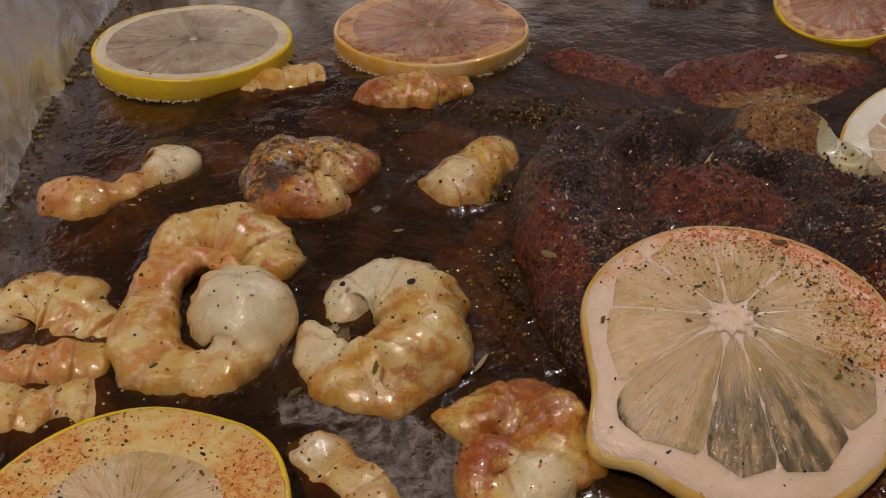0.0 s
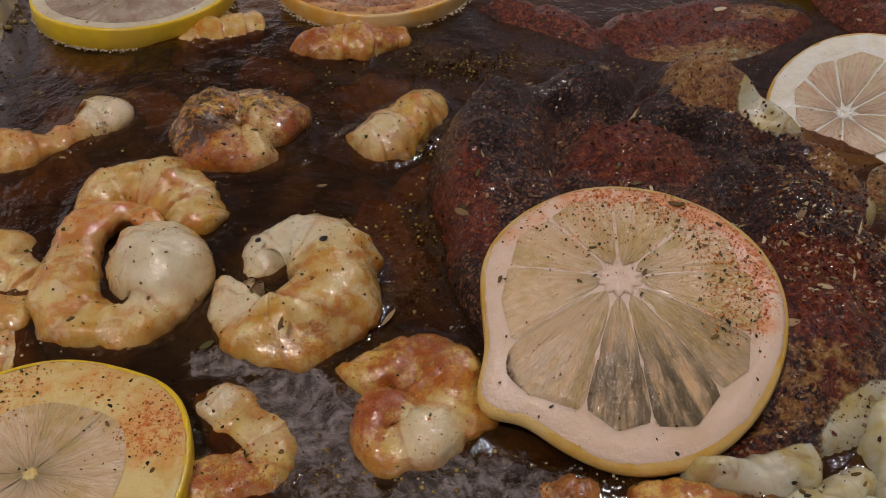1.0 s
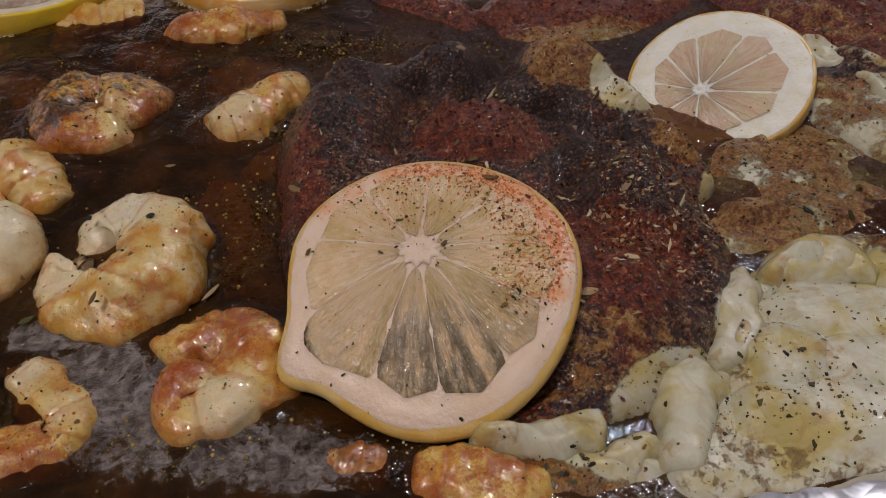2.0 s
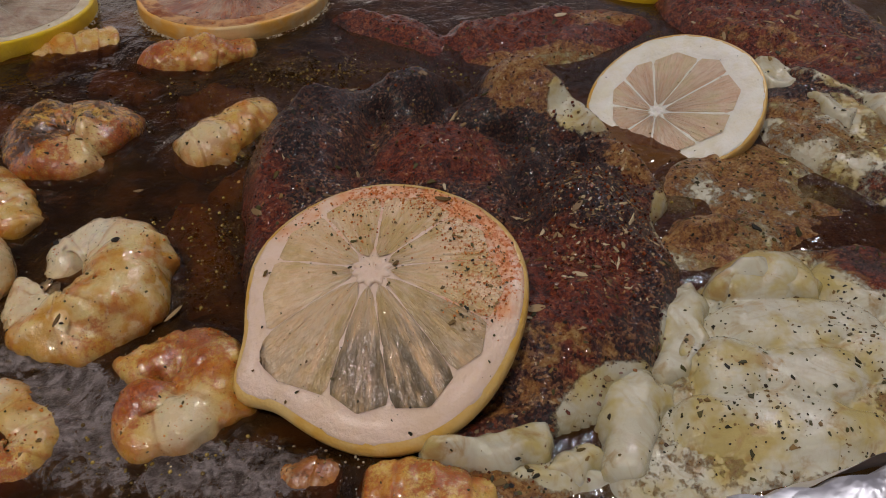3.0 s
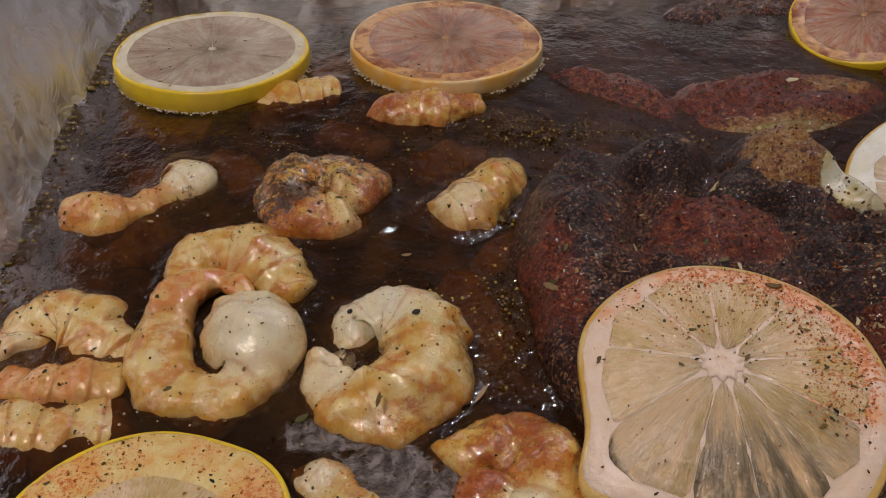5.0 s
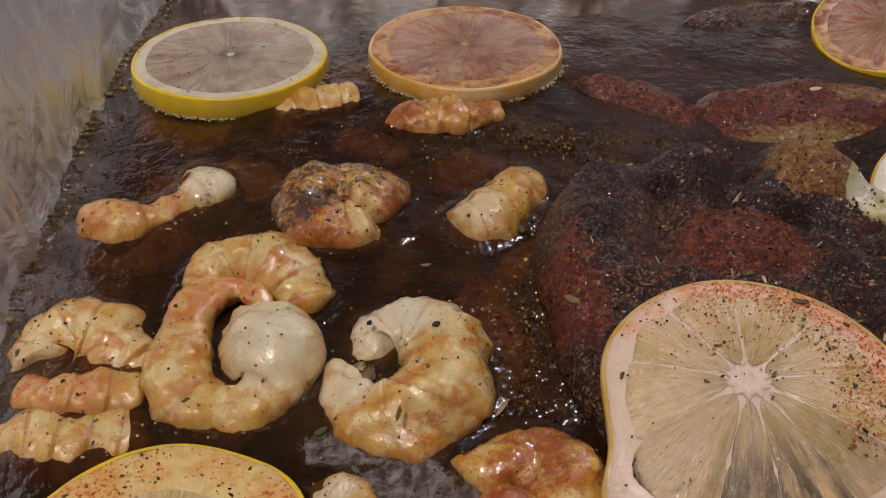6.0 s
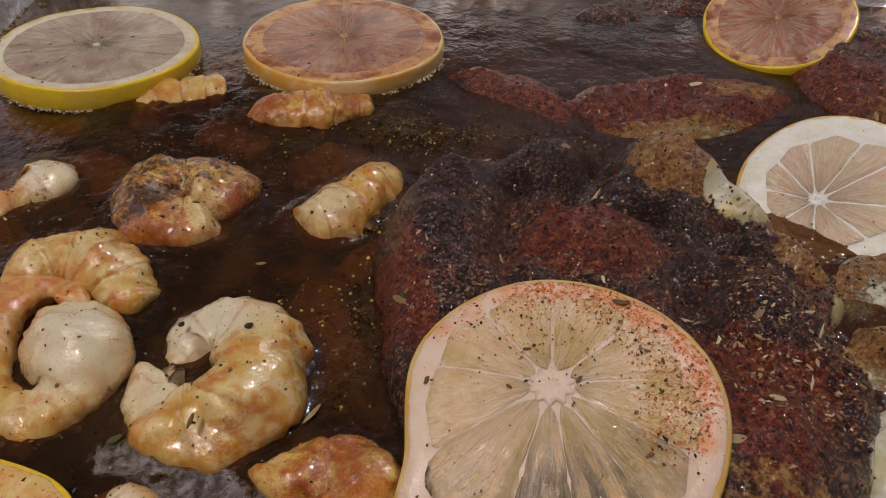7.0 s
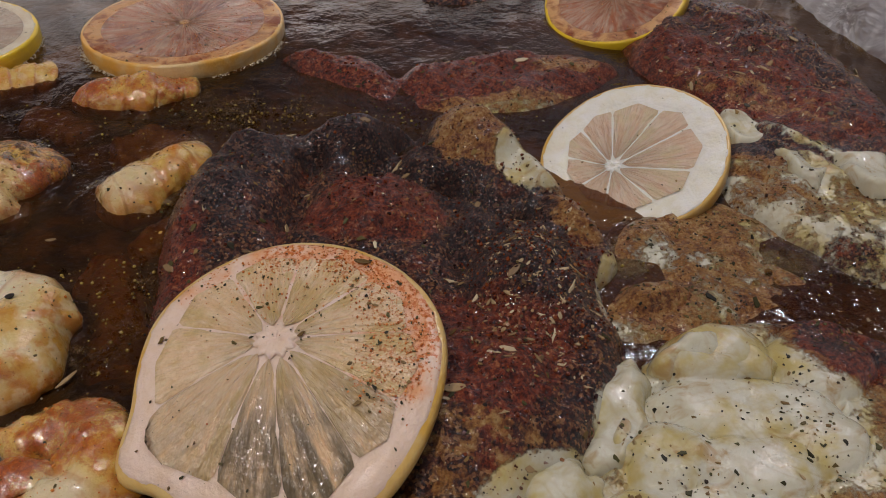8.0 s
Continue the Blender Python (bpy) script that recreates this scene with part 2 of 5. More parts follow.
RIND = rind_material("lemon_peel", (0.90, 0.64, 0.02), (0.80, 0.54, 0.05))
RIND_PALE = rind_material("soaked_lemon_peel", (0.76, 0.55, 0.22), (0.70, 0.42, 0.08))
RIND_BROWN = rind_material("browned_lemon_peel", (0.80, 0.42, 0.07), (0.80, 0.60, 0.30))


def pith_material(name, col_a, col_b, spice_gain):
    m = Mat(name)
    fine = m.noise(700, 4, 0.7)
    col = m.mix(m.step(m.noise(150, 5, 0.65, distort=0.6), 0.4, 0.66), col_a, col_b)
    sp = m.math("ADD", m.attr("spice"), m.math("MULTIPLY", m.math("SUBTRACT", m.noise(800, 4, 0.75), 0.5), 2.6))
    soft = m.math("MULTIPLY", m.step(m.math("ADD", m.attr("spice"), m.math("MULTIPLY", m.math("SUBTRACT", m.noise(200, 4), 0.5), 1.6)), 0.25, 0.95), 0.75)
    col = m.mix(m.math("MULTIPLY", soft, spice_gain), col, (0.78, 0.30, 0.07))
    col = m.mix(m.math("MULTIPLY", m.step(sp, 0.72, 1.0), spice_gain), col, (0.62, 0.17, 0.03))
    return m.set(col=col, rough=0.38, sss=0.25, srad=(1, 0.8, 0.5), sscale=0.003, normal=m.bump(m.math("ADD", fine, m.noise(260, 3)), 0.0005, 0.6), coat=0.08, crough=0.2)


PITH = pith_material("lemon_pith", (0.86, 0.67, 0.54), (0.82, 0.62, 0.45), 1.0)
PITH_WHITE = pith_material("fresh_lemon_pith", (0.87, 0.86, 0.78), (0.82, 0.79, 0.64), 0.7)
PITH_GREY = pith_material("soaked_lemon_pith", (0.74, 0.67, 0.50), (0.64, 0.53, 0.36), 0.8)
PITH_BROWN = pith_material("browned_lemon_pith", (0.66, 0.38, 0.16), (0.24, 0.055, 0.014), 0.4)
PITH_YELLOW = pith_material("yellowed_lemon_pith", (0.80, 0.64, 0.28), (0.72, 0.46, 0.13), 0.85)


def flesh_material(name, a, b, dark, spice_gain):
    m = Mat(name)
    v = m.combine(m.math("MULTIPLY", m.attr("ang"), 4.0), m.math("MULTIPLY", m.attr("rad"), 110.0), m.attr("ang"))
    w = m.combine(m.math("MULTIPLY", m.attr("ang"), 1.7), m.math("MULTIPLY", m.attr("rad"), 34.0), 3.0)
    streak, broad, wide = m.noise(1.0, 4, 0.6, vector=v), m.noise(1.0, 3, 0.55, vector=w), m.noise(95, 3)
    col = m.mix(m.step(m.math("ADD", m.math("MULTIPLY", streak, 0.5), m.math("MULTIPLY", broad, 0.5)), 0.36, 0.64), a, b)
    col = m.mix(m.math("MULTIPLY", m.step(m.math("ADD", m.math("MULTIPLY", wide, 0.6), m.math("MULTIPLY", broad, 0.4)), 0.47, 0.62), 0.75), col, dark)
    # glassy pulp sacs, with the dark fish showing through painted into the colour
    glass = m.math("MULTIPLY", m.attr("clear"), m.step(m.math("ADD", m.math("MULTIPLY", broad, 0.6), m.math("MULTIPLY", streak, 0.4)), 0.36, 0.56))
    col = m.mix(glass, col, (0.17, 0.13, 0.075))
    sp = m.math("ADD", m.attr("spice"), m.math("MULTIPLY", m.math("SUBTRACT", m.noise(700, 4, 0.75), 0.5), 2.6))
    col = m.mix(m.math("MULTIPLY", m.step(sp, 0.8, 1.1), spice_gain), col, (0.55, 0.16, 0.03))
    nrm = m.bump(m.math("ADD", m.math("MULTIPLY", streak, 1.5), m.math("MULTIPLY", m.noise(330, 3), 0.8)), 0.0012, 0.9)
    return m.set(col=col, rough=0.22, sss=0.25, srad=(1, 0.7, 0.35), sscale=0.004, normal=nrm, coat=m.math("ADD", m.math("MULTIPLY", glass, 0.6), 0.35), crough=0.06, cnormal=m.bump(m.noise(300, 3), 0.0012, 0.8))


PULP = flesh_material("lemon_pulp", (0.78, 0.53, 0.29), (0.90, 0.71, 0.48), (0.62, 0.43, 0.15), 0.8)
PULP_PINK = flesh_material("pink_lemon_pulp", (0.70, 0.47, 0.31), (0.80, 0.66, 0.50), (0.70, 0.58, 0.34), 0.4)
PULP_GREY = flesh_material("soaked_lemon_pulp", (0.42, 0.30, 0.20), (0.56, 0.48, 0.35), (0.30, 0.17, 0.11), 0.8)
PULP_BROWN = flesh_material("browned_lemon_pulp", (0.40, 0.12, 0.045), (0.56, 0.38, 0.24), (0.18, 0.035, 0.012), 0.6)


def flake_material(name, stops, rough=0.5, spec=0.25):
    m = Mat(name)
    own = m.t.nodes.new("ShaderNodeObjectInfo").outputs["Random"]
    mixed = m.math("FRACT", m.math("ADD", m.random(), own))
    return m.set(col=m.ramp(mixed, stops), rough=rough, spec=spec, normal=m.bump(m.noise(2500, 2), 0.0002, 0.5))


HERB = flake_material("dried_herb", [(0.0, (0.014, 0.013, 0.008)), (0.25, (0.035, 0.032, 0.010)), (0.5, (0.085, 0.080, 0.022)), (0.75, (0.15, 0.085, 0.026)), (1.0, (0.28, 0.18, 0.06))])
CHIP = flake_material("dry_spice_chip", [(0.0, (0.12, 0.07, 0.03)), (0.5, (0.36, 0.25, 0.12)), (1.0, (0.62, 0.52, 0.33))])
PAPRIKA = flake_material("paprika", [(0.0, (0.38, 0.08, 0.010)), (0.5, (0.62, 0.19, 0.025)), (1.0, (0.72, 0.34, 0.09))])
GRIT = flake_material("dark_spice_grit", [(0.0, (0.03, 0.008, 0.006)), (0.45, (0.13, 0.025, 0.010)), (0.8, (0.28, 0.08, 0.025)), (1.0, (0.40, 0.24, 0.11))], 0.2, 0.6)
WET = flake_material("oily_crumb", [(0.0, (0.02, 0.008, 0.008)), (0.6, (0.10, 0.030, 0.018)), (1.0, (0.34, 0.22, 0.16))], 0.1, 1.0)
PEPPER = flake_material("cracked_pepper", [(0.0, (0.010, 0.010, 0.010)), (0.7, (0.03, 0.024, 0.018)), (1.0, (0.08, 0.05, 0.03))], 0.45)


def foil_material():
    m = Mat("crinkled_foil")
    # brown near the waterline: grease, and the broth's reflection painted in
    low_brown = m.step(m.math("ADD", m.attr("low"), m.math("MULTIPLY", m.math("SUBTRACT", m.noise(60, 5, 0.65), 0.5), 0.7)), 1.0, 1.35)
    col = m.mix(low_brown, (0.93, 0.93, 0.95), (0.42, 0.34, 0.20))
    h = m.math("ADD", m.noise(55, 4, 0.6, distort=0.6), m.math("MULTIPLY", m.cells(45, "Distance", "DISTANCE_TO_EDGE"), 0.8))
    return m.set(col=col, metal=m.step(low_brown, 0, 1, 1.0, 0.55), rough=m.step(m.noise(160, 4), 0.3, 0.7, 0.38, 0.58), normal=m.bump(h, 0.0030, 0.9))


FOIL = foil_material()


def broth_material():
    m = Mat("brown_broth")
    t = m.t
    foam_sheen, fine = m.attr("foam_sheen"), m.noise(420, 6, 0.72)
    speck = m.step(m.math("ADD", m.math("MULTIPLY", m.attr("scum"), 0.4), m.noise(520, 6, 0.8, distort=0.5)), 0.66, 0.86)
    fo = m.step(m.math("ADD", foam_sheen, m.math("ADD", m.math("MULTIPLY", m.math("SUBTRACT", fine, 0.5), 1.6), m.math("MULTIPLY", m.math("SUBTRACT", m.noise(110, 5, 0.65, distort=1.5), 0.5), 2.2))), 0.45, 0.85)
    col = m.mix(m.step(m.noise(45, 3), 0.4, 0.65), (0.030, 0.014, 0.005), (0.075, 0.036, 0.011))
    col = m.mix(m.math("MULTIPLY", speck, 0.8), col, m.mix(fine, (0.08, 0.045, 0.015), (0.30, 0.21, 0.09)))
    # foam colour, with the lilac glare of the film painted into its light streaks
    col = m.mix(fo, col, m.mix(m.step(m.noise(330, 6, 0.8, distort=0.7), 0.40, 0.66), (0.045, 0.028, 0.020), (0.44, 0.38, 0.37)))
    dif = t.nodes.new("ShaderNodeBsdfDiffuse")
    m.put(dif.inputs[0], col)
    tr = t.nodes.new("ShaderNodeBsdfTransparent")
    tr.inputs[0].default_value = (0.66, 0.43, 0.17, 1)
    body = t.nodes.new("ShaderNodeMixShader")
    m.put(body.inputs[0], m.math("MAXIMUM", m.math("MULTIPLY", fo, 0.6), m.math("MAXIMUM", m.math("MULTIPLY", speck, 0.85), 0.46)))
    t.links.new(tr.outputs[0], body.inputs[1])
    t.links.new(dif.outputs[0], body.inputs[2])
    gl = t.nodes.new("ShaderNodeBsdfGlossy")
    gl.inputs["Color"].default_value = (1, 1, 1, 1)
    m.put(gl.inputs["Roughness"], m.step(fo, 0, 1, 0.06, 0.4))
    nrm = m.bump(m.math("ADD", m.math("MULTIPLY", fine, m.math("ADD", fo, m.math("MULTIPLY", speck, 1.2))), m.math("ADD", m.math("MULTIPLY", m.noise(120, 3), 0.5), m.math("MULTIPLY", m.noise(330, 3), 0.26))), 0.0016, 0.9)
    m.put(gl.inputs["Normal"], nrm)
    fr = t.nodes.new("ShaderNodeFresnel")
    fr.inputs["IOR"].default_value = 1.55
    m.put(fr.inputs["Normal"], nrm)
    top = t.nodes.new("ShaderNodeMixShader")
    t.links.new(fr.outputs[0], top.inputs[0])
    t.links.new(body.outputs[0], top.inputs[1])
    t.links.new(gl.outputs[0], top.inputs[2])
    t.links.new(top.outputs[0], m.out.inputs[0])
    return m.m


BROTH = broth_material()


def murk_material():
    m = Mat("murky_broth")
    return m.set(col=m.mix(m.step(m.noise(90, 5, 0.65), 0.42, 0.66), (0.022, 0.011, 0.005), (0.26, 0.14, 0.045)), rough=0.6, normal=m.bump(m.noise(400, 4), 0.001, 0.6))


MURK = murk_material()


def bubble_material():
    m = Mat("oil_bubble")
    return m.set(col=(1.0, 0.86, 0.5), rough=0.03, trans=1.0, ior=1.3)


BUBBLE = bubble_material()


def drop_material(name, a, b, rough):
    m = Mat(name)
    return m.set(col=m.mix(m.random(), a, b), rough=rough, coat=0.6, crough=0.05)


FROTH = drop_material("pale_froth", (0.62, 0.54, 0.38), (0.36, 0.27, 0.15), 0.3)
GOLD = drop_material("golden_oil_drop", (0.42, 0.31, 0.07), (0.12, 0.07, 0.018), 0.12)


def plain_material(name, a, b, scale, rough):
    m = Mat(name)
    return m.set(col=m.mix(m.noise(scale, 4), a, b), rough=rough, normal=m.bump(m.noise(scale * 9, 3), 0.001, 0.3))


PLASTER = plain_material("painted_plaster", (0.56, 0.55, 0.58), (0.50, 0.49, 0.53), 3, 0.8)
CEILING = plain_material("white_ceiling_paint", (0.74, 0.74, 0.76), (0.68, 0.68, 0.71), 3, 0.8)
# unseen wall, its grey violet set for the reflection in the broth
NORTH_WALL = plain_material("unseen_north_wall", (0.34, 0.33, 0.38), (0.26, 0.25, 0.30), 4, 0.5)
STONE = plain_material("counter_stone", (0.16, 0.14, 0.13), (0.08, 0.07, 0.07), 60, 0.3)
TILE = plain_material("floor_tile", (0.35, 0.31, 0.27), (0.28, 0.25, 0.22), 5, 0.5)
WHITE = plain_material("white_enamel", (0.8, 0.8, 0.8), (0.77, 0.77, 0.77), 8, 0.4)


def lamp_material():
    m = Mat("lamp_diffuser")
    return m.set(col=(0.9, 0.9, 0.9), glow=(1, 0.96, 0.92), power=3.0)


GLOWING = lamp_material()


# ---------------------------------------------------------------- the unseen room added round the tray
def box_mesh(name, x0, y0, z0, x1, y1, z1, mat):
    bm = bmesh.new()
    bmesh.ops.create_cube(bm, size=1)
    for v in bm.verts:
        v.co = ((x0 + x1) / 2 + v.co.x * (x1 - x0), (y0 + y1) / 2 + v.co.y * (y1 - y0), (z0 + z1) / 2 + v.co.z * (z1 - z0))
    bmesh.ops.bevel(bm, geom=bm.edges[:], offset=min(0.004, 0.2 * min(x1 - x0, y1 - y0, z1 - z0)), segments=2, affect="EDGES")
    me = bpy.data.meshes.new(name)
    bm.to_mesh(me)
    bm.free()
    me.materials.append(mat)
    return me


PAN_BOTTOM = -0.034
TABLE = PAN_BOTTOM - 0.0012
# shell out of view, there for bounced light and reflections
for nm, b, mat in (
    ("floor", (-1.8, -1.6, TABLE - 0.98, 2.0, 1.9, TABLE - 0.9), TILE),
    ("ceiling", (-1.8, -1.6, 1.5, 2.0, 1.9, 1.58), CEILING),
    ("wall_north", (-1.8, 1.8, TABLE - 0.9, 2.0, 1.9, 1.5), NORTH_WALL),
    ("wall_south", (-1.8, -1.6, TABLE - 0.9, 2.0, -1.5, 1.5), PLASTER),
    ("wall_west", (-1.8, -1.5, TABLE - 0.9, -1.7, 1.8, 1.5), PLASTER),
    ("wall_east", (1.9, -1.5, TABLE - 0.9, 2.0, 1.8, 1.5), PLASTER),
):
    tagged(new(nm, box_mesh(nm, *b, mat)), "plain painted room surface, added unseen for bounced light and reflections" if nm != "floor" else "plain tiled kitchen floor", "room", kind="structure")

counter = thing("counter", (0.05, 0.25, TABLE - 0.9), "dark stone kitchen counter under the foil tray", "counter")
counter_top = part("worktop", box_mesh("worktop", -1.0, -0.35, 0.86, 1.0, 0.45, 0.9, STONE), counter, "dark stone worktop")
part("base_cabinet", box_mesh("base_cabinet", -0.98, -0.3, 0.0, 0.98, 0.44, 0.86, WHITE), counter, "white base cabinet")

for at in (LAMP_A, LAMP_B):
    lamp = thing("ceiling_lamp", (at[0], at[1], 1.5), "white rectangular ceiling lamp, switched on", "ceiling lamp", "ceiling lamps")
    part("housing", box_mesh("housing", -0.29, -0.15, -0.05, 0.29, 0.15, 0.0, WHITE), lamp)
    part("diffuser", box_mesh("diffuser", -0.26, -0.12, -0.056, 0.26, 0.12, -0.051, GLOWING), lamp, "glowing diffuser")


# ---------------------------------------------------------------- foil tray
WATERLINE = [(-119, 322), (-123, 285), (-122, 235), (-116, 190), (-111, 150), (-106, 100), (-98, 60), (-70, 48), (0, 50), (58, 58), (95, 66.5), (130, 72),
             (185, 90), (218, 118), (230, 160), (232, 215), (229, 258), (217, 295), (200, 322), (120, 330), (30, 330), (-80, 332)]


def tray_ring(n):
    c = closed_spline([(x, y, 0) for x, y in WATERLINE], n) * MM
    d = np.roll(c, -1, 0) - np.roll(c, 1, 0)
    nrm = np.stack([d[:, 1], -d[:, 0], 0 * d[:, 0]], 1)
    nrm /= np.linalg.norm(nrm, axis=1)[:, None]
    mid = c.mean(0)
    if np.mean(np.sum(nrm * (c - mid), 1)) < 0:
        nrm = -nrm
    turn = np.abs(np.sum(np.roll(nrm, -6, 0) * np.roll(nrm, 6, 0), 1))
    return c, nrm, smooth01((1 - turn) * 6)


def build_tray():
    tray = thing("foil_tray", (0.05, 0.19, PAN_BOTTOM), "silver disposable aluminium foil tray with crimped corners and greasy walls", "foil tray")
    base = np.array(tray.location)
    n = 900
    c, nrm, corner = tray_ring(n)
    s = np.arange(n)
    tall = 1 + 1.2 * smooth01((0.02 - c[:, 0]) / 0.1)
    # the sheet: centre of the floor, floor edge, wall up to the rim
    levels = [(-0.9, PAN_BOTTOM), (-0.06, PAN_BOTTOM)] + [(-0.017 + 0.024 * k / 22, PAN_BOTTOM + 0.002 + (0.021 - PAN_BOTTOM - 0.002) * k / 22) for k in range(23)]
    rings, low = [], []
    mid = c.mean(0)
    for k, (off, z) in enumerate(levels):
        up = smooth01((z - PAN_BOTTOM) / 0.02)
        p = c + nrm * off if off > -0.05 else mid + (c - mid) * (0.02 if off < -0.5 else 0.8)
        p = p.copy()
        p[:, 2] = z
        if off > -0.05:
            crimp = np.sin(s * 2 * math.pi / 9.0) * (0.1 + 1.7 * corner) * 0.0021 * up
            wr = 0.0034 * fbm(p * (1, 1, 0.35), 0.02, 3, 5) * up + 0.0007 * fbm(p, 0.008, 2, 9) * up
            p += nrm * (crimp + wr)[:, None]
            p[:, 2] = np.where(p[:, 2] > 0, p[:, 2] * tall, p[:, 2])
        rings.append(p - base)
        low.append(np.full(n, np.clip(1.0 - (z + 0.002) / 0.014, 0, 1)))
    part("wall_sheet", make_mesh("wall_sheet", np.vstack(rings), grid_faces(len(levels), n, True), FOIL, {"low": np.concatenate(low)}), tray, "thin crinkled foil sheet")
    # rolled rim with a flat flange
    prof = [(0.0065, 0.0195), (0.008, 0.0222), (0.0115, 0.0225), (0.0145, 0.022), (0.0165, 0.0205), (0.0160, 0.0185), (0.0135, 0.018)]
    rings = []
    for off, z in prof:
        p = c + nrm * (off + (np.sin(s * 2 * math.pi / 9.0) * 0.0005))[:, None]
        p[:, 2] = z * tall + np.sin(s * 2 * math.pi / 9.0 + 1) * 0.0002 + 0.0006 * fbm(c, 0.05, 2, 3)
        rings.append(p - base)
    part("rim", make_mesh("rim", np.vstack(rings), grid_faces(len(prof), n, True), FOIL, {"low": np.zeros(n * len(prof))}), tray, "rolled ribbed foil rim")


build_tray()


# ---------------------------------------------------------------- broth
def inside(x, y, poly):
    ins = np.zeros(len(x), bool)
    px, py = poly[:, 0], poly[:, 1]
    j = len(poly) - 1
    for i in range(len(poly)):
        cut = (py[i] > y) != (py[j] > y)
        with np.errstate(divide="ignore", invalid="ignore"):
            xx = (px[j] - px[i]) * (y - py[i]) / (py[j] - py[i] + 1e-12) + px[i]
        ins ^= cut & (x < xx)
        j = i
    return ins


def edge_distance(x, y, poly):
    best = np.full(len(x), 1e9)
    for a, b in zip(poly, np.roll(poly, -1, 0)):
        d = b[:2] - a[:2]
        t = np.clip(((x - a[0]) * d[0] + (y - a[1]) * d[1]) / (d @ d + 1e-12), 0, 1)
        best = np.minimum(best, np.hypot(x - a[0] - t * d[0], y - a[1] - t * d[1]))
    return best


def build_broth():
    broth = thing("broth", (0.05, 0.19, PAN_BOTTOM), "dark brown buttery broth with foam, herb specks and oil", "broth", kind="stuff")
    base = np.array(broth.location)
    c, nrm, _ = tray_ring(300)
    poly = c + nrm * 0.0005
    step = 1.3 * MM
    xs, ys = np.arange(-0.13, 0.236, step), np.arange(0.04, 0.338, step)
    gx, gy = np.meshgrid(xs, ys)
    x, y = gx.ravel(), gy.ravel()
    p = np.stack([x, y, 0 * x], 1)
    keep = inside(x, y, poly)
    d = edge_distance(x, y, poly)
    z = 0.0008 * fbm(p, 0.018, 3, 31) + 0.0012 * np.exp(-d / 0.002)
    mx, my = x / MM, y / MM
    near = np.full(len(x), 1e9)
    for sp in SPINES:
        for q in sp[::2]:
            if q[2] + q[3] * 0.8 > 0.5:
                half = math.sqrt(max(q[3] ** 2 - (q[2] / 0.86) ** 2, 1.0))
                near = np.minimum(near, np.abs(np.hypot(mx - q[0], my - q[1]) - half))
    z = z + 0.0009 * np.exp(-near / 1.3)
    # patches of foam film together with their painted glare
    foam_sheen = blob(mx, my, -8, 98, 15, 9, -20) + 0.6 * blob(mx, my, 5, 84, 24, 8) + 0.75 * blob(mx, my, -26, 110, 8, 4) + 0.8 * blob(mx, my, 30, 80, 14, 7)
    foam_sheen = 1.25 * foam_sheen + 0.12 * blob(mx, my, 26, 228, 14, 8) + 0.2 * blob(mx, my, 152, 158, 24, 9, -15)
    scum = 0.35 * np.exp(-near / 1.5) + np.exp(-d / 0.006) * 1.3 + 0.5 * blob(mx, my, 25, 226, 26, 10, 10) + 0.45 * blob(mx, my, 14, 140, 9, 24) + 0.5 * blob(mx, my, 16, 190, 8, 14) + 0.8 * blob(mx, my, 145, 160, 30, 12)
    scum = scum * smooth01(0.55 + 1.8 * fbm(p, 0.008, 3, 77))
    idx = -np.ones(len(x), int)
    idx[keep] = np.arange(keep.sum())
    nx, ny = len(xs), len(ys)
    f = []
    for i in range(ny - 1):
        for j in range(nx - 1):
            q = idx[[i * nx + j, i * nx + j + 1, (i + 1) * nx + j + 1, (i + 1) * nx + j]]
            if (q >= 0).all():
                f.append(q)
    v = np.stack([x, y, z], 1)[keep] - base
    part("surface", make_mesh("surface", v, f, BROTH, {"foam_sheen": np.clip(foam_sheen[keep], 0, 1), "scum": np.clip(scum[keep], 0, 1)}, facing="up"), broth, kind="stuff")
    # opaque sheet added below the surface in place of the broth's murky depth
    bx, by = np.meshgrid(np.linspace(-0.118, 0.222, 150), np.linspace(0.052, 0.326, 124))
    bp = np.stack([bx.ravel(), by.ravel(), 0 * bx.ravel()], 1)
    bed = -0.0078 + 0.0062 * fbm(bp, 0.016, 3, 41)
    bed = np.where(inside(bp[:, 0], bp[:, 1], c - nrm * 0.001), np.minimum(bed, -0.0022), -0.012)
    part("murk", make_mesh("murk", np.stack([bp[:, 0], bp[:, 1], bed], 1) - base, grid_faces(124, 150), MURK, facing="up"), broth, "lumpy amber sheet standing in for the murky depth", "stuff")
    # bubbles
    rng = np.random.RandomState(4)
    spots = [(14, 140, 6, 18, 150), (28, 222, 22, 8, 170), (15, 185, 6, 12, 60), (-4, 150, 20, 8, 40), (-20, 112, 14, 6, 40), (60, 222, 30, 4, 40), (-30, 205, 40, 20, 90), (150, 160, 25, 8, 60)]
    verts, faces = [], []

    def dome(cx, cy, r):
        b = len(verts)
        for k, (rr, zz) in enumerate(((1.0, -0.2), (0.92, 0.35), (0.55, 0.8))):
            for a in range(8):
                t = a * math.pi / 4
                verts.append((cx + r * rr * math.cos(t), cy + r * rr * math.sin(t), r * zz * 0.8 + 0.0003))
        verts.append((cx, cy, r * 0.8 + 0.0003))
        for k in range(2):
            for a in range(8):
                faces.append((b + k * 8 + a, b + k * 8 + (a + 1) % 8, b + k * 8 + 8 + (a + 1) % 8, b + k * 8 + 8 + a))
        for a in range(8):
            faces.append((b + 16 + a, b + 16 + (a + 1) % 8, b + 24))

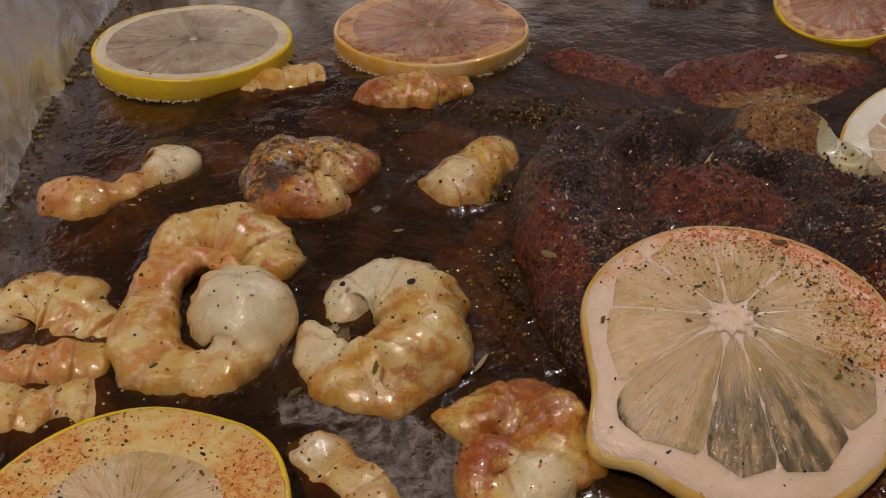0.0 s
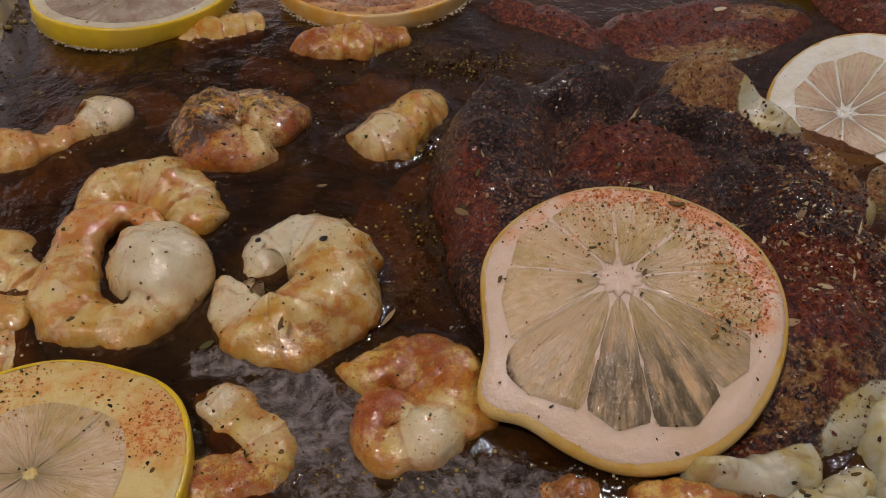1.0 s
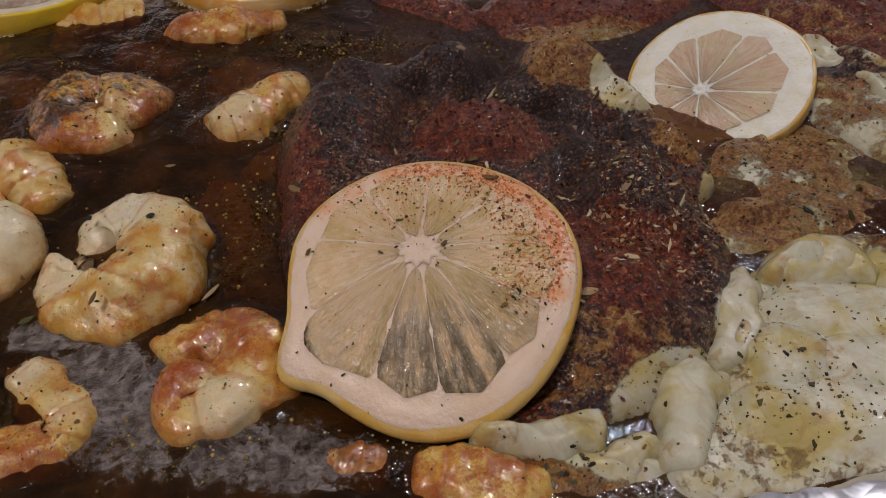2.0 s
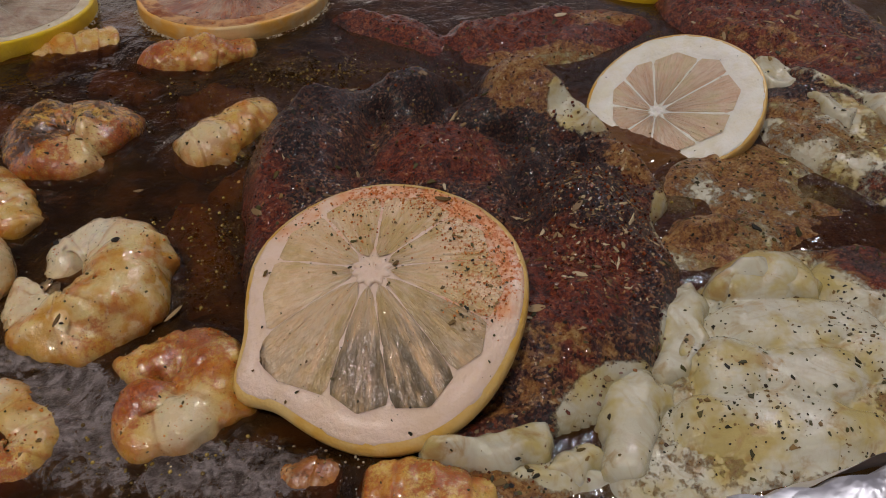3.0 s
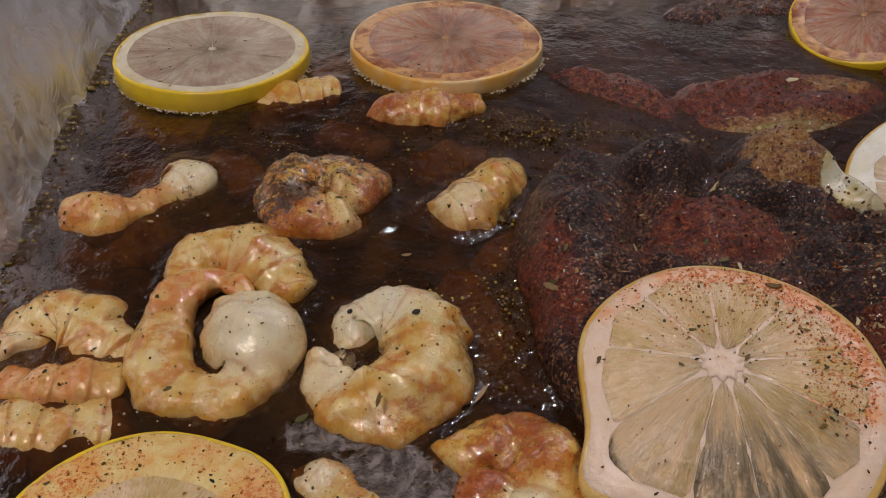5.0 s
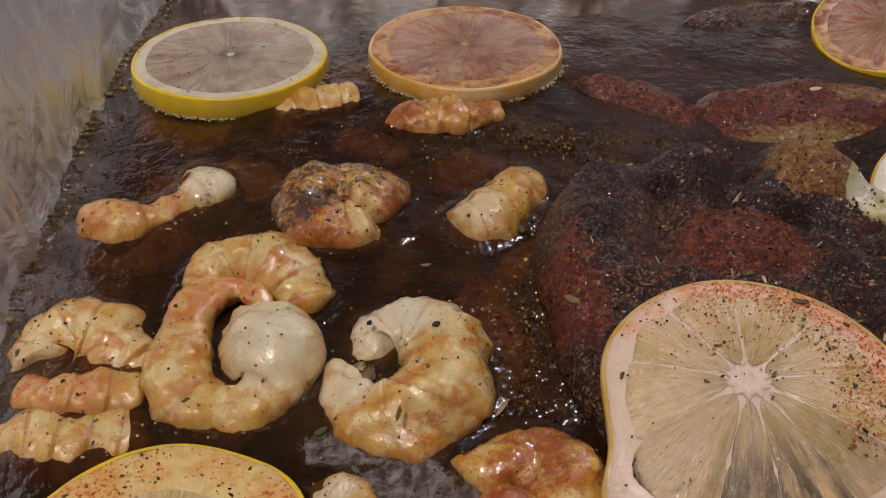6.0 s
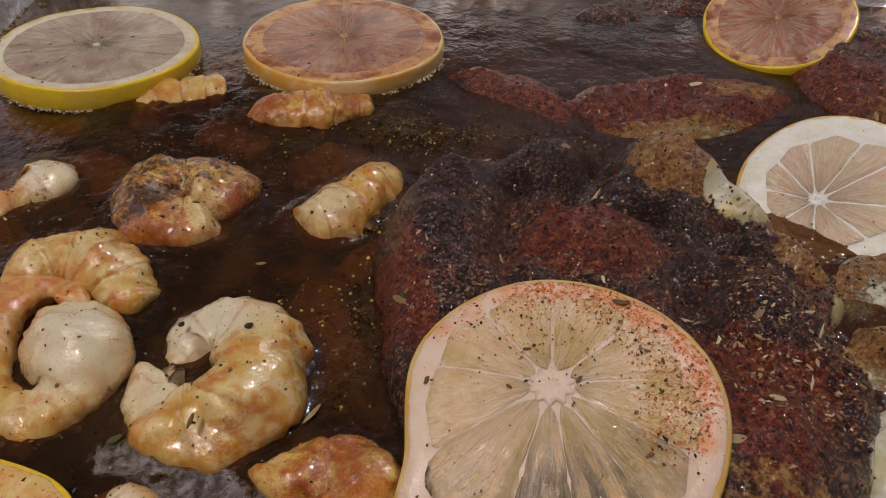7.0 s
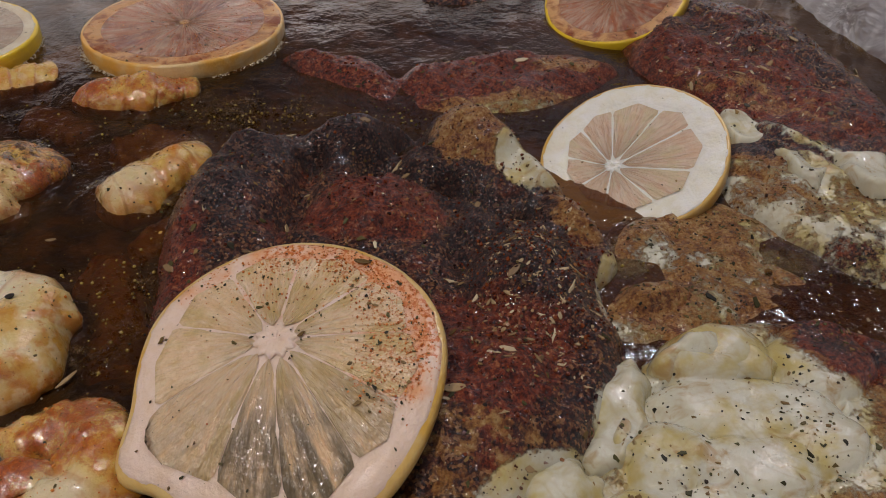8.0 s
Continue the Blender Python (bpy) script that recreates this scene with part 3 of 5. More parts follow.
    for cx, cy, sx, sy, n in spots:
        for _ in range(n):
            dome((cx + rng.randn() * sx * 0.6) * MM, (cy + rng.randn() * sy * 0.6) * MM, rng.choice([0.3, 0.4, 0.5, 0.7, 1.0], p=[0.35, 0.3, 0.2, 0.1, 0.05]) * MM)
    for i in range(260):
        k = rng.randint(0, 300)
        q = c[k] - nrm[k] * abs(rng.randn()) * 0.0025
        if q[0] < 0.05:
            dome(q[0], q[1], rng.uniform(0.3, 0.9) * MM)
    glassy = (list(verts), list(faces))
    verts.clear(), faces.clear()
    for cx, cy, rr, a0, a1, n in ((-82, 262, 31.4, 185, 380, 620), (-4, 276.5, 33.4, 195, 350, 620)):
        for _ in range(n):
            t = radians(rng.uniform(a0, a1))
            r = rr + abs(rng.randn()) * 0.8
            dome((cx + math.cos(t) * r) * MM, (cy + math.sin(t) * r) * MM, rng.uniform(0.14, 0.42) * MM)
    for sp in SPINES:
        for q in sp[::2]:
            if q[2] + q[3] * 0.8 > 0.5:
                half = math.sqrt(max(q[3] ** 2 - (q[2] / 0.86) ** 2, 1.0))
                for _ in range(3):
                    t = rng.uniform(0, 6.28)
                    r = half + 0.5 + abs(rng.randn()) * 0.8
                    dome((q[0] + math.cos(t) * r) * MM, (q[1] + math.sin(t) * r) * MM, rng.uniform(0.12, 0.36) * MM)
    part("froth", make_mesh("froth", np.array(verts) - base, faces, FROTH), broth, "pale froth of tiny bubbles", "stuff")
    verts.clear(), faces.clear()
    for cx, cy, sx, sy, n in ((28, 224, 30, 10, 260), (14, 140, 7, 22, 80), (16, 188, 9, 14, 110), (-30, 205, 50, 24, 260), (-4, 152, 24, 9, 90), (5, 84, 30, 10, 160), (150, 158, 30, 10, 120), (60, 224, 36, 5, 90), (-100, 215, 14, 50, 160)):
        for _ in range(n):
            dome((cx + rng.randn() * sx * 0.6) * MM, (cy + rng.randn() * sy * 0.6) * MM, rng.choice([0.14, 0.2, 0.3, 0.45], p=[0.4, 0.3, 0.2, 0.1]) * MM)
    for i in range(2600):
        k = rng.randint(0, 300)
        q = c[k] - nrm[k] * abs(rng.randn()) * 0.0032
        if q[0] < -0.09 and q[1] > 0.12:
            dome(q[0], q[1], rng.choice([0.25, 0.4, 0.6, 0.9], p=[0.3, 0.35, 0.25, 0.1]) * MM)
    part("oil_drop", make_mesh("oil_drop", np.array(verts) - base, faces, GOLD), broth, "tiny golden oil drops", "stuff")
    verts, faces = glassy
    part("foam_bubble", make_mesh("foam_bubble", np.array(verts) - base, faces, BUBBLE), broth, "small golden oil bubbles", "stuff")


# ---------------------------------------------------------------- seasoning
def scatter(parent, me, n, seed, mat, name, size, long=1.6, thick=0.25, where=None, label="", low=0.0006):
    """Small uneven flakes lying on the upward faces of a mesh, joined into one part."""
    rng = np.random.RandomState(seed)
    co = np.zeros(len(me.vertices) * 3)
    me.vertices.foreach_get("co", co)
    co = co.reshape(-1, 3)
    cen = np.zeros(len(me.polygons) * 3)
    nor = np.zeros(len(me.polygons) * 3)
    ar = np.zeros(len(me.polygons))
    me.polygons.foreach_get("center", cen)
    me.polygons.foreach_get("normal", nor)
    me.polygons.foreach_get("area", ar)
    cen, nor = cen.reshape(-1, 3), nor.reshape(-1, 3)
    base = np.array(parent.matrix_world.translation)
    w = ar * np.clip(nor[:, 2], 0, 1) * ((cen[:, 2] + base[2]) > low)
    if where is not None:
        w = w * where((cen[:, 0] + base[0]) / MM, (cen[:, 1] + base[1]) / MM)
    if w.sum() <= 0:
        return
    pick = rng.choice(len(w), n, p=w / w.sum())
    verts, faces = [], []
    for k in pick:
        nn = nor[k]
        spread = math.sqrt(ar[k]) * 0.5
        a = np.cross(nn, rng.randn(3))
        a /= np.linalg.norm(a) + 1e-9
        b = np.cross(nn, a)
        s = size * rng.choice([0.4, 0.6, 0.85, 1.2, 1.7], p=[0.3, 0.3, 0.22, 0.13, 0.05]) * MM
        l = s * rng.uniform(0.9, long)
        tilt = rng.uniform(-0.25, 0.25)
        q = cen[k] + a * rng.uniform(-spread, spread) + b * rng.uniform(-spread, spread) + nn * s * 0.06
        bi = len(verts)
        m = 5
        turn = rng.uniform(0, 6.28)
        shape = []
        for i in range(m):
            t = turn + i * 2 * math.pi / m
            r = rng.uniform(0.6, 1.1)
            shape.append((math.cos(t) * r * l * 0.5, math.sin(t) * r * s * 0.5))
        for h in (-0.4, 1.0):
            for u, v in shape:
                verts.append(q + a * u + b * v + nn * (h * s * thick + u * tilt) * (1.0 if h > 0 else 1.0))
        faces.append(tuple(bi + m + i for i in range(m)))
        for i in range(m):
            faces.append((bi + i, bi + (i + 1) % m, bi + m + (i + 1) % m, bi + m + i))
    part(name, make_mesh(name, verts, faces, mat, smooth=False), parent, label, "stuff")


PIECES = {}


def piece_mesh(kind, mat, long):
    """Five uneven little flakes, one millimetre across, shared by all pieces of a kind."""
    if kind not in PIECES:
        out = []
        rng = np.random.RandomState(len(PIECES) + 300)
        for k in range(5):
            m, v, f = 7, [], []
            l = rng.uniform(1.0, long)
            curl = rng.uniform(-0.25, 0.35)
            rad = rng.uniform(0.35, 1.15, m)
            for h, g in ((-0.05, 1.0), (0.13, 0.94), (0.16, 0.55)):
                for i in range(m):
                    t = i * 2 * math.pi / m
                    x, y = math.cos(t) * rad[i] * l * 0.5 * g, math.sin(t) * rad[i] * 0.5 * g
                    v.append((x, y, h + curl * (x / l) ** 2))
            for r in range(2):
                for i in range(m):
                    f.append((r * m + i, r * m + (i + 1) % m, r * m + m + (i + 1) % m, r * m + m + i))
            f.append(tuple(2 * m + i for i in range(m)))
            out.append(make_mesh(kind, np.array(v) * MM, f, mat, smooth=False))
        PIECES[kind] = out
    return PIECES[kind]


def lay_flakes(parent, me, n, seed, mat, kind, size, long, where=None, low=0.0006):
    """n single flakes lying on the upward faces of a mesh, each an object of its own."""
    rng = np.random.RandomState(seed)
    c = len(me.polygons)
    cen, nor, ar = np.zeros(c * 3), np.zeros(c * 3), np.zeros(c)
    me.polygons.foreach_get("center", cen)
    me.polygons.foreach_get("normal", nor)
    me.polygons.foreach_get("area", ar)
    cen, nor = cen.reshape(-1, 3), nor.reshape(-1, 3)
    base = np.array(parent.matrix_world.translation)
    w = ar * np.clip(nor[:, 2], 0, 1) ** 1.5 * ((cen[:, 2] + base[2]) > low)
    if where is not None:
        w = w * where((cen[:, 0] + base[0]) / MM, (cen[:, 1] + base[1]) / MM)
    if w.sum() <= 0:
        return
    meshes = piece_mesh(kind, mat, long)
    for k in rng.choice(c, n, p=w / w.sum()):
        ob = new(kind, meshes[rng.randint(5)])
        ob.parent = parent
        q = Vector(nor[k] + rng.uniform(-0.15, 0.15, 3)).to_track_quat("Z", "Y")
        q = q @ Euler((0, 0, rng.uniform(0, 6.28))).to_quaternion()
        sc = size * rng.choice([0.6, 0.8, 1.0, 1.35, 1.8], p=[0.3, 0.3, 0.2, 0.13, 0.07])
        ob.matrix_local = Matrix.LocRotScale(Vector(cen[k] + nor[k] * 0.0001), q, (sc, sc, sc * 0.8))


def leaf_on(parent, name, place, length, width, turn, mat, label):
    """One larger flake, a little curled, at a place in millimetres."""
    a = radians(turn)
    v, f = [], []
    n = 5
    for i in range(n):
        u = i / (n - 1) * 2 - 1
        w = width * (1 - 0.75 * u * u)
        for side, lift in ((-1, 0.12), (0, 0.0), (1, 0.15)):
            for dz in (0.0, 0.18):
                lx, ly = u * length / 2, side * w / 2
                v.append((lx * math.cos(a) - ly * math.sin(a), lx * math.sin(a) + ly * math.cos(a), dz + lift * abs(side) + 0.12 * u * u))
    for i in range(n - 1):
        for s in range(2):
            k = i * 6 + s * 2
            f.append((k + 1, k + 3, k + 9, k + 7))
            f.append((k, k + 6, k + 8, k + 2))
        f.append((i * 6, i * 6 + 1, i * 6 + 7, i * 6 + 6))
        f.append((i * 6 + 4, i * 6 + 10, i * 6 + 11, i * 6 + 5))
    base = np.array(parent.matrix_world.translation)
    me = make_mesh(name, np.array(v) * MM + np.array(place) * MM - base, f, mat, smooth=False)
    return part(name, me, parent, label)


# ---------------------------------------------------------------- shrimp
SPINES = []


def shrimp(label, spine, mat, seed, spice=0.25, char=0.0, segments=6, tail=False, flakes=60, spots=(), grains=40, ragged=0.0):
    """A cooked shrimp along a spine of (x, y, z, radius) in millimetres, the tail at its first end."""
    rng = np.random.RandomState(seed)
    n, m = 84, 30
    SPINES.append(np.array(spline(spine, 40)))
    s = spline(spine, n) * MM
    c, r = s[:, :3], s[:, 3].copy()
    u = np.linspace(0, 1, n)
    r0 = r.copy()
    cap = np.minimum(1, np.sqrt(np.clip(1 - (1 - np.clip(u / 0.07, 0, 1)) ** 2, 0, 1)) + 0.02) * np.sqrt(np.clip(1 - (1 - np.clip((1 - u) / 0.08, 0, 1)) ** 2, 0, 1) + 0.001)
    saw = (u * segments + 0.13 * seed) % 1.0
    r = r * (0.95 + 0.06 * smooth01(saw * 1.2)) * cap
    groove = np.exp(-((np.minimum(saw, 1 - saw)) / 0.07) ** 2)
    tan = np.gradient(c, axis=0)
    tan /= np.linalg.norm(tan, axis=1)[:, None]
    side = np.cross(tan, (0, 0, 1.0))
    side /= np.linalg.norm(side, axis=1)[:, None] + 1e-9
    up = np.cross(side, tan)
    th = np.arange(m) * 2 * math.pi / m
    pts = c[:, None] + r[:, None, None] * (np.cos(th)[None, :, None] * side[:, None] * 1.0 + np.sin(th)[None, :, None] * up[:, None] * 0.74)
    # the bands slant across the body
    pts = pts + tan[:, None] * (np.sin(th) * 0.22 * 1.0)[None, :, None] * r0[:, None, None]
    p = pts.reshape(-1, 3)
    nrm = (pts - c[:, None]).reshape(-1, 3)
    nrm /= np.linalg.norm(nrm, axis=1)[:, None] + 1e-9
    amp = r0.mean() * 0.38
    p = p + nrm * (amp * fbm(p + seed, 0.009, 3, seed) + 0.0011 * fbm(p, 0.0036, 3, seed + 7))[:, None]
    # a torn, frayed last end
    p = p + nrm * (ragged * np.repeat(smooth01((u - 0.8) * 6), m) * r0.mean() * fbm(p, 0.004, 2, seed + 21))[:, None]
    place = np.array([c[:, 0].mean(), c[:, 1].mean(), c[:, 2].min() - r0.max()])
    shr = thing("shrimp", place, label, "shrimp", "shrimp in the tray")
    uu = np.repeat(u, m)
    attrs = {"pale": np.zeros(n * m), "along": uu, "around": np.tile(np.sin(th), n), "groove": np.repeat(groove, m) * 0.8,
             "tail": np.clip(1 - uu / 0.33, 0, 1) if tail else np.zeros(n * m),
             "spice": spice + 0.35 * fbm(p + 3, 0.011, 2, seed + 1), "char": char + 0.5 * fbm(p + 9, 0.010, 2, seed + 2)}
    # flesh tinted amber up to an uneven line above the broth
    attrs["low_amber"] = smooth01((0.0034 - p[:, 2] + 0.002 * fbm(p, 0.006, 2, seed + 5)) / 0.0045)
    for kx, ky, kr, what, gain in spots:
        attrs[what] = attrs[what] + gain * blob(p[:, 0] / MM, p[:, 1] / MM, kx, ky, kr, kr)
    faces = grid_faces(n, m, True) + [tuple(range(m))[::-1], tuple((n - 1) * m + i for i in range(m))]
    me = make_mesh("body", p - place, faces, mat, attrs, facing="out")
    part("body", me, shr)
    if flakes:
        scatter(shr, me, flakes * 2 // 3, seed + 50, HERB, "herb_seasoning", 0.45, 2.2, label="dried green and black herb flakes")
        lay_flakes(shr, me, max(3, flakes // 6), seed + 60, HERB, "herb_flake", 0.65, 2.6)
    if grains:
        scatter(shr, me, grains, seed + 90, PAPRIKA, "paprika_dust", 0.36, 1.3, 0.4, label="red spice grains")
    return shr


PALE, MID, DARK = SHRIMP_PALE, SHRIMP, SHRIMP_DARK
shrimp("small curled orange shrimp with a pale end, half sunk in broth", [(-99, 186, -2.5, 6.0), (-95.5, 179.5, -0.4, 8.2), (-89, 178.0, -0.4, 8.0), (-83, 183.0, -1.6, 6.2), (-77.5, 188.5, -1.8, 6.6), (-72.5, 194.5, -0.6, 8.8), (-80, 203, -6.0, 6.4), (-93, 199, -6.0, 6.4)],
       MID, 1, 0.3, 0.1, flakes=70, spots=((-72, 194, 8, "spice", -0.7), (-72, 194, 8, "pale", 1.0), (-94, 179, 8, "tail", 0.5), (-83, 184, 7, "tail", 0.6), (-93, 184, 5, "char", 0.5)))
charred = shrimp("round curled shrimp charred dark brown on top", [(-23.5, 181, 0, 8.0), (-34.5, 178.4, 0.4, 9.2), (-44, 185.4, 0.8, 9.6), (-42, 195, 1.0, 8.8), (-31, 197, 1.0, 8.6), (-24.6, 190.0, 0.8, 8.4), (-33, 187.5, 1.6, 8.0)],
       MID, 2, 0.5, 0.42, segments=7, flakes=260, grains=160, spots=((-27, 178, 8, "pale", 0.3), (-38, 176, 8, "spice", 0.4), (-34, 196, 16, "char", 0.3), (-46, 184, 9, "char", 0.3), (-26, 178, 8, "char", -0.7), (-34, 174, 6, "char", -0.5), (-20, 186, 5, "spice", 0.5)))
shrimp("small pale yellow shrimp with orange bands, half sunk", [(-4.5, 179.6, -1, 6.4), (2.0, 184.4, 0, 9.6), (8.6, 191.6, 0.2, 9.8), (13.5, 199.5, -1.0, 7.4), (10, 207, -4.0, 6.0)], MID, 3, 0.1, -0.2, segments=4, flakes=45, grains=20,
       spots=((2, 184, 7, "pale", 0.6), (7, 199, 5, "spice", 0.3)))
shrimp("pale arched shrimp with faint orange bands", [(-65, 151, -0.5, 5.6), (-61.3, 161.5, 0.5, 7.8), (-51.5, 163.4, 1, 8.9), (-41.8, 157.4, 0.5, 8.2), (-36.7, 149, -1, 5.9)], PALE, 4, 0.08, -0.25, segments=6, flakes=80, grains=16)
shrimp("horseshoe shrimp with an orange tail and a plump white end", [(-44.9, 146.4, 3, 2.6), (-55.0, 152, 3.6, 4.2), (-62.6, 145.5, 3, 5.8), (-63.4, 132.6, 2, 7.4), (-60.5, 122.6, 0.6, 7.8), (-50, 118.6, -1, 7.0), (-42.5, 121.8, 0.6, 8.0), (-41.5, 130, 2.8, 11.6), (-43.5, 136.4, 3.6, 11.0), (-45.5, 141.5, 3.6, 8.0)],
       PALE, 5, 0.1, -0.25, segments=5, tail=True, flakes=95, grains=26, ragged=0.35, spots=((-63, 147, 12, "tail", 0.55), (-62, 128, 9, "spice", 0.08), (-42, 131, 10, "pale", 1.0)))
spiral = shrimp("plump spiral shrimp, cream flesh dusted orange", [(-18.5, 133.0, -0.5, 6.0), (-20.8, 138.0, -0.2, 7.4), (-15.0, 142.0, 1.2, 8.8), (-7.4, 138.5, 2.6, 10.4), (-5.0, 129.5, 2.0, 11.4), (-7.4, 120.5, 0.4, 10.8), (-14, 117.0, -0.6, 9.8), (-21.5, 120.0, -0.6, 8.4), (-24.6, 125.0, 0.4, 7.0), (-22.6, 129.5, 1.2, 5.0)],
       PALE, 6, 0.04, -0.25, segments=8, flakes=110, grains=110, ragged=0.45, spots=((-6, 110, 6, "spice", 0.4), (-17, 109, 5, "spice", 0.35), (-13, 123, 4, "spice", 0.3), (0, 120, 4, "spice", 0.3), (-19, 141, 9, "pale", 1.0), (-25, 124, 7, "pale", 0.8), (-8, 143, 6, "pale", 0.5)))
shrimp("pale yellow shrimp curled by the foil wall", [(-93, 127.0, -1.4, 6.0), (-95.5, 132.0, -1.6, 8.0), (-92, 138.5, -2.2, 9.4), (-84, 139.0, -2.8, 9.4), (-77, 133.0, -3.2, 8.6), (-70, 128.5, -4, 6.6)], PALE, 7, 0.0, -0.15, flakes=110, grains=20, spots=((-95, 128, 6, "pale", 0.5),))
shrimp("thin orange shrimp tail beside a yellow shrimp", [(-97, 121.5, -0.6, 3.8), (-88, 120.6, -0.4, 5.6), (-79, 121.5, -1.0, 6.6), (-69, 124, -2.0, 6.0)], MID, 8, 0.25, -0.15, segments=4, flakes=24, spots=((-88, 120, 16, "tail", 0.8),))
shrimp("sunken yellow shrimp under thin broth", [(-100, 106, -5.6, 7), (-89.4, 110, -5.0, 8.8), (-77, 111.5, -5.2, 8.6), (-65, 113.5, -5.6, 6.6)], PALE, 9, 0.1, 0, flakes=50)
shrimp("sunken brown shrimp under the broth", [(-104.1, 172, -7.0, 6.6), (-93.2, 173.8, -7.7, 8.4), (-81.9, 176.6, -7.4, 8), (-77, 183, -6.8, 6)], MID, 10, 0.3, 0.0, flakes=0, grains=0)
shrimp("red spiced shrimp curled beside the large lemon slice", [(1.0, 101.0, -2.6, 5.4), (7.0, 107.0, -1, 7.0), (15.6, 108.4, 0.2, 8.0), (21.0, 101.6, 0.6, 8.6), (18.2, 93.4, 0.2, 8.4), (10.4, 91.4, -0.6, 6.8), (11.5, 99, 1.6, 8.4)],
       MID, 11, 0.45, 0.05, segments=6, flakes=80, grains=180, spots=((15, 105, 9, "spice", 0.45), (8, 95, 5, "spice", 0.4), (17, 91, 6, "spice", -0.7), (17, 90, 6, "pale", 0.8)))
shrimp("sunken dark red shrimp behind a plump shrimp", [(-3.5, 161, -7.4, 6.4), (4.4, 157.8, -7.0, 7.4), (8.2, 147, -7.4, 6.2)], MID, 12, 0.5, 0.1, segments=4, flakes=0, grains=0)
shrimp("reddish shrimp with a pale tip under the front lemon slice", [(-28, 100.8, 0.5, 4.4), (-21.2, 97, -2, 5.6), (-14, 91.3, -2, 6.2), (-13.4, 84, -1.5, 6.6), (-20.8, 82, -1, 6.8), (-28, 80.6, -2, 5.4)],
       MID, 13, 0.25, -0.2, flakes=60, grains=120, spots=((-20, 82, 8, "spice", 0.55), (-27, 100, 6, "spice", -0.8), (-27, 100, 7, "pale", 1.0), (-14, 91, 5, "pale", 0.4)))
shrimp("red browned shrimp tucked below a browned lemon slice", [(-26, 237, -1.0, 7.4), (-16.3, 233, -0.2, 8.6), (-3.4, 235.5, -0.4, 8.0), (8.5, 239.1, -1.2, 6.4)], MID, 14, 0.5, 0.05, segments=5, flakes=25, grains=140, spots=((-20, 232, 6, "spice", 0.5), (2, 236, 6, "spice", 0.3)))
shrimp("sunken pale shrimp under a lemon slice", [(-64, 234, -4.0, 6.4), (-52, 241.5, -2.2, 8.2), (-38.6, 246.6, -2.6, 7.6)], MID, 15, 0.1, 0.0, segments=4, flakes=10, grains=0)
shrimp("small yellow shrimp piece by the dark fillet", [(8, 165, -4.6, 4.2), (13, 171, -4.0, 5.2), (18, 178, -4.6, 4.4)], MID, 16, 0.2, 0.0, segments=2, flakes=14, grains=10)
shrimp("sunken yellow shrimp between two lemon slices", [(-50, 260, -7.4, 6.4), (-42, 267, -6.8, 6.8), (-33, 276, -7.4, 6)], MID, 17, 0.1, 0.0, segments=3, flakes=8, grains=0)
shrimp("small brown shrimp piece beneath the lemon slice", [(36, 82, -3, 4.2), (41, 80, -1.5, 5.2), (47, 79.4, -3, 4.6)], DARK, 18, 0.2, 0.1, segments=3, flakes=20, grains=10)
shrimp("smooth reddish brown shrimp by the tray front", [(51, 77.5, -1.5, 5.2), (59, 77, -0.5, 6.6), (67, 75, -0.5, 6.8), (76.3, 72.8, -1.5, 5.0)], MID, 19, 0.42, 0.0, segments=2, flakes=12, grains=20, spots=((60, 76, 12, "spice", 0.3),))
shrimp("sunken amber shrimp behind a pale shrimp", [(-12, 211, -6.6, 6.4), (-1, 217, -7.1, 7.4), (10, 218, -6.6, 6.4)], MID, 20, 0.2, 0.0, segments=4, flakes=0, grains=0)
shrimp("sunken amber shrimp by the foil wall", [(-106, 233, -6.6, 6.4), (-92, 229.5, -6.8, 7), (-76, 229, -6.2, 6)], MID, 21, 0.2, 0.0, segments=4, flakes=0, grains=0)
shrimp("sunken amber shrimp deep in the broth", [(-43, 230, -6.2, 6), (-31, 226, -6.6, 6.6), (-20, 219, -6.2, 6)], MID, 22, 0.2, 0.0, segments=4, flakes=0, grains=0)
shrimp("sunken amber shrimp in front of the fillet", [(11.5, 124, -6.9, 5.6), (12, 136, -7.1, 6.2), (10, 145, -6.9, 5.4)], MID, 23, 0.2, 0.0, segments=4, flakes=0, grains=0)
shrimp("sunken amber shrimp among the floating herbs", [(-74, 212, -6.2, 6), (-62, 207, -6.4, 6.6), (-58, 196, -6.2, 5.6)], MID, 24, 0.2, 0.0, segments=4, flakes=0, grains=0)
build_broth()
leaf_on(spiral, "herb_leaf", (-12.9, 112.4, 8.6), 3.6, 0.9, 84, HERB, "dark green herb leaf")
leaf_on(spiral, "pepper_flake", (-6.7, 136.1, 9.8), 1.9, 1.5, 30, PEPPER, "black pepper flake")
leaf_on(spiral, "pepper_flake", (-21.6, 138.2, 7.2), 1.5, 1.2, 60, PEPPER, "black pepper flake")


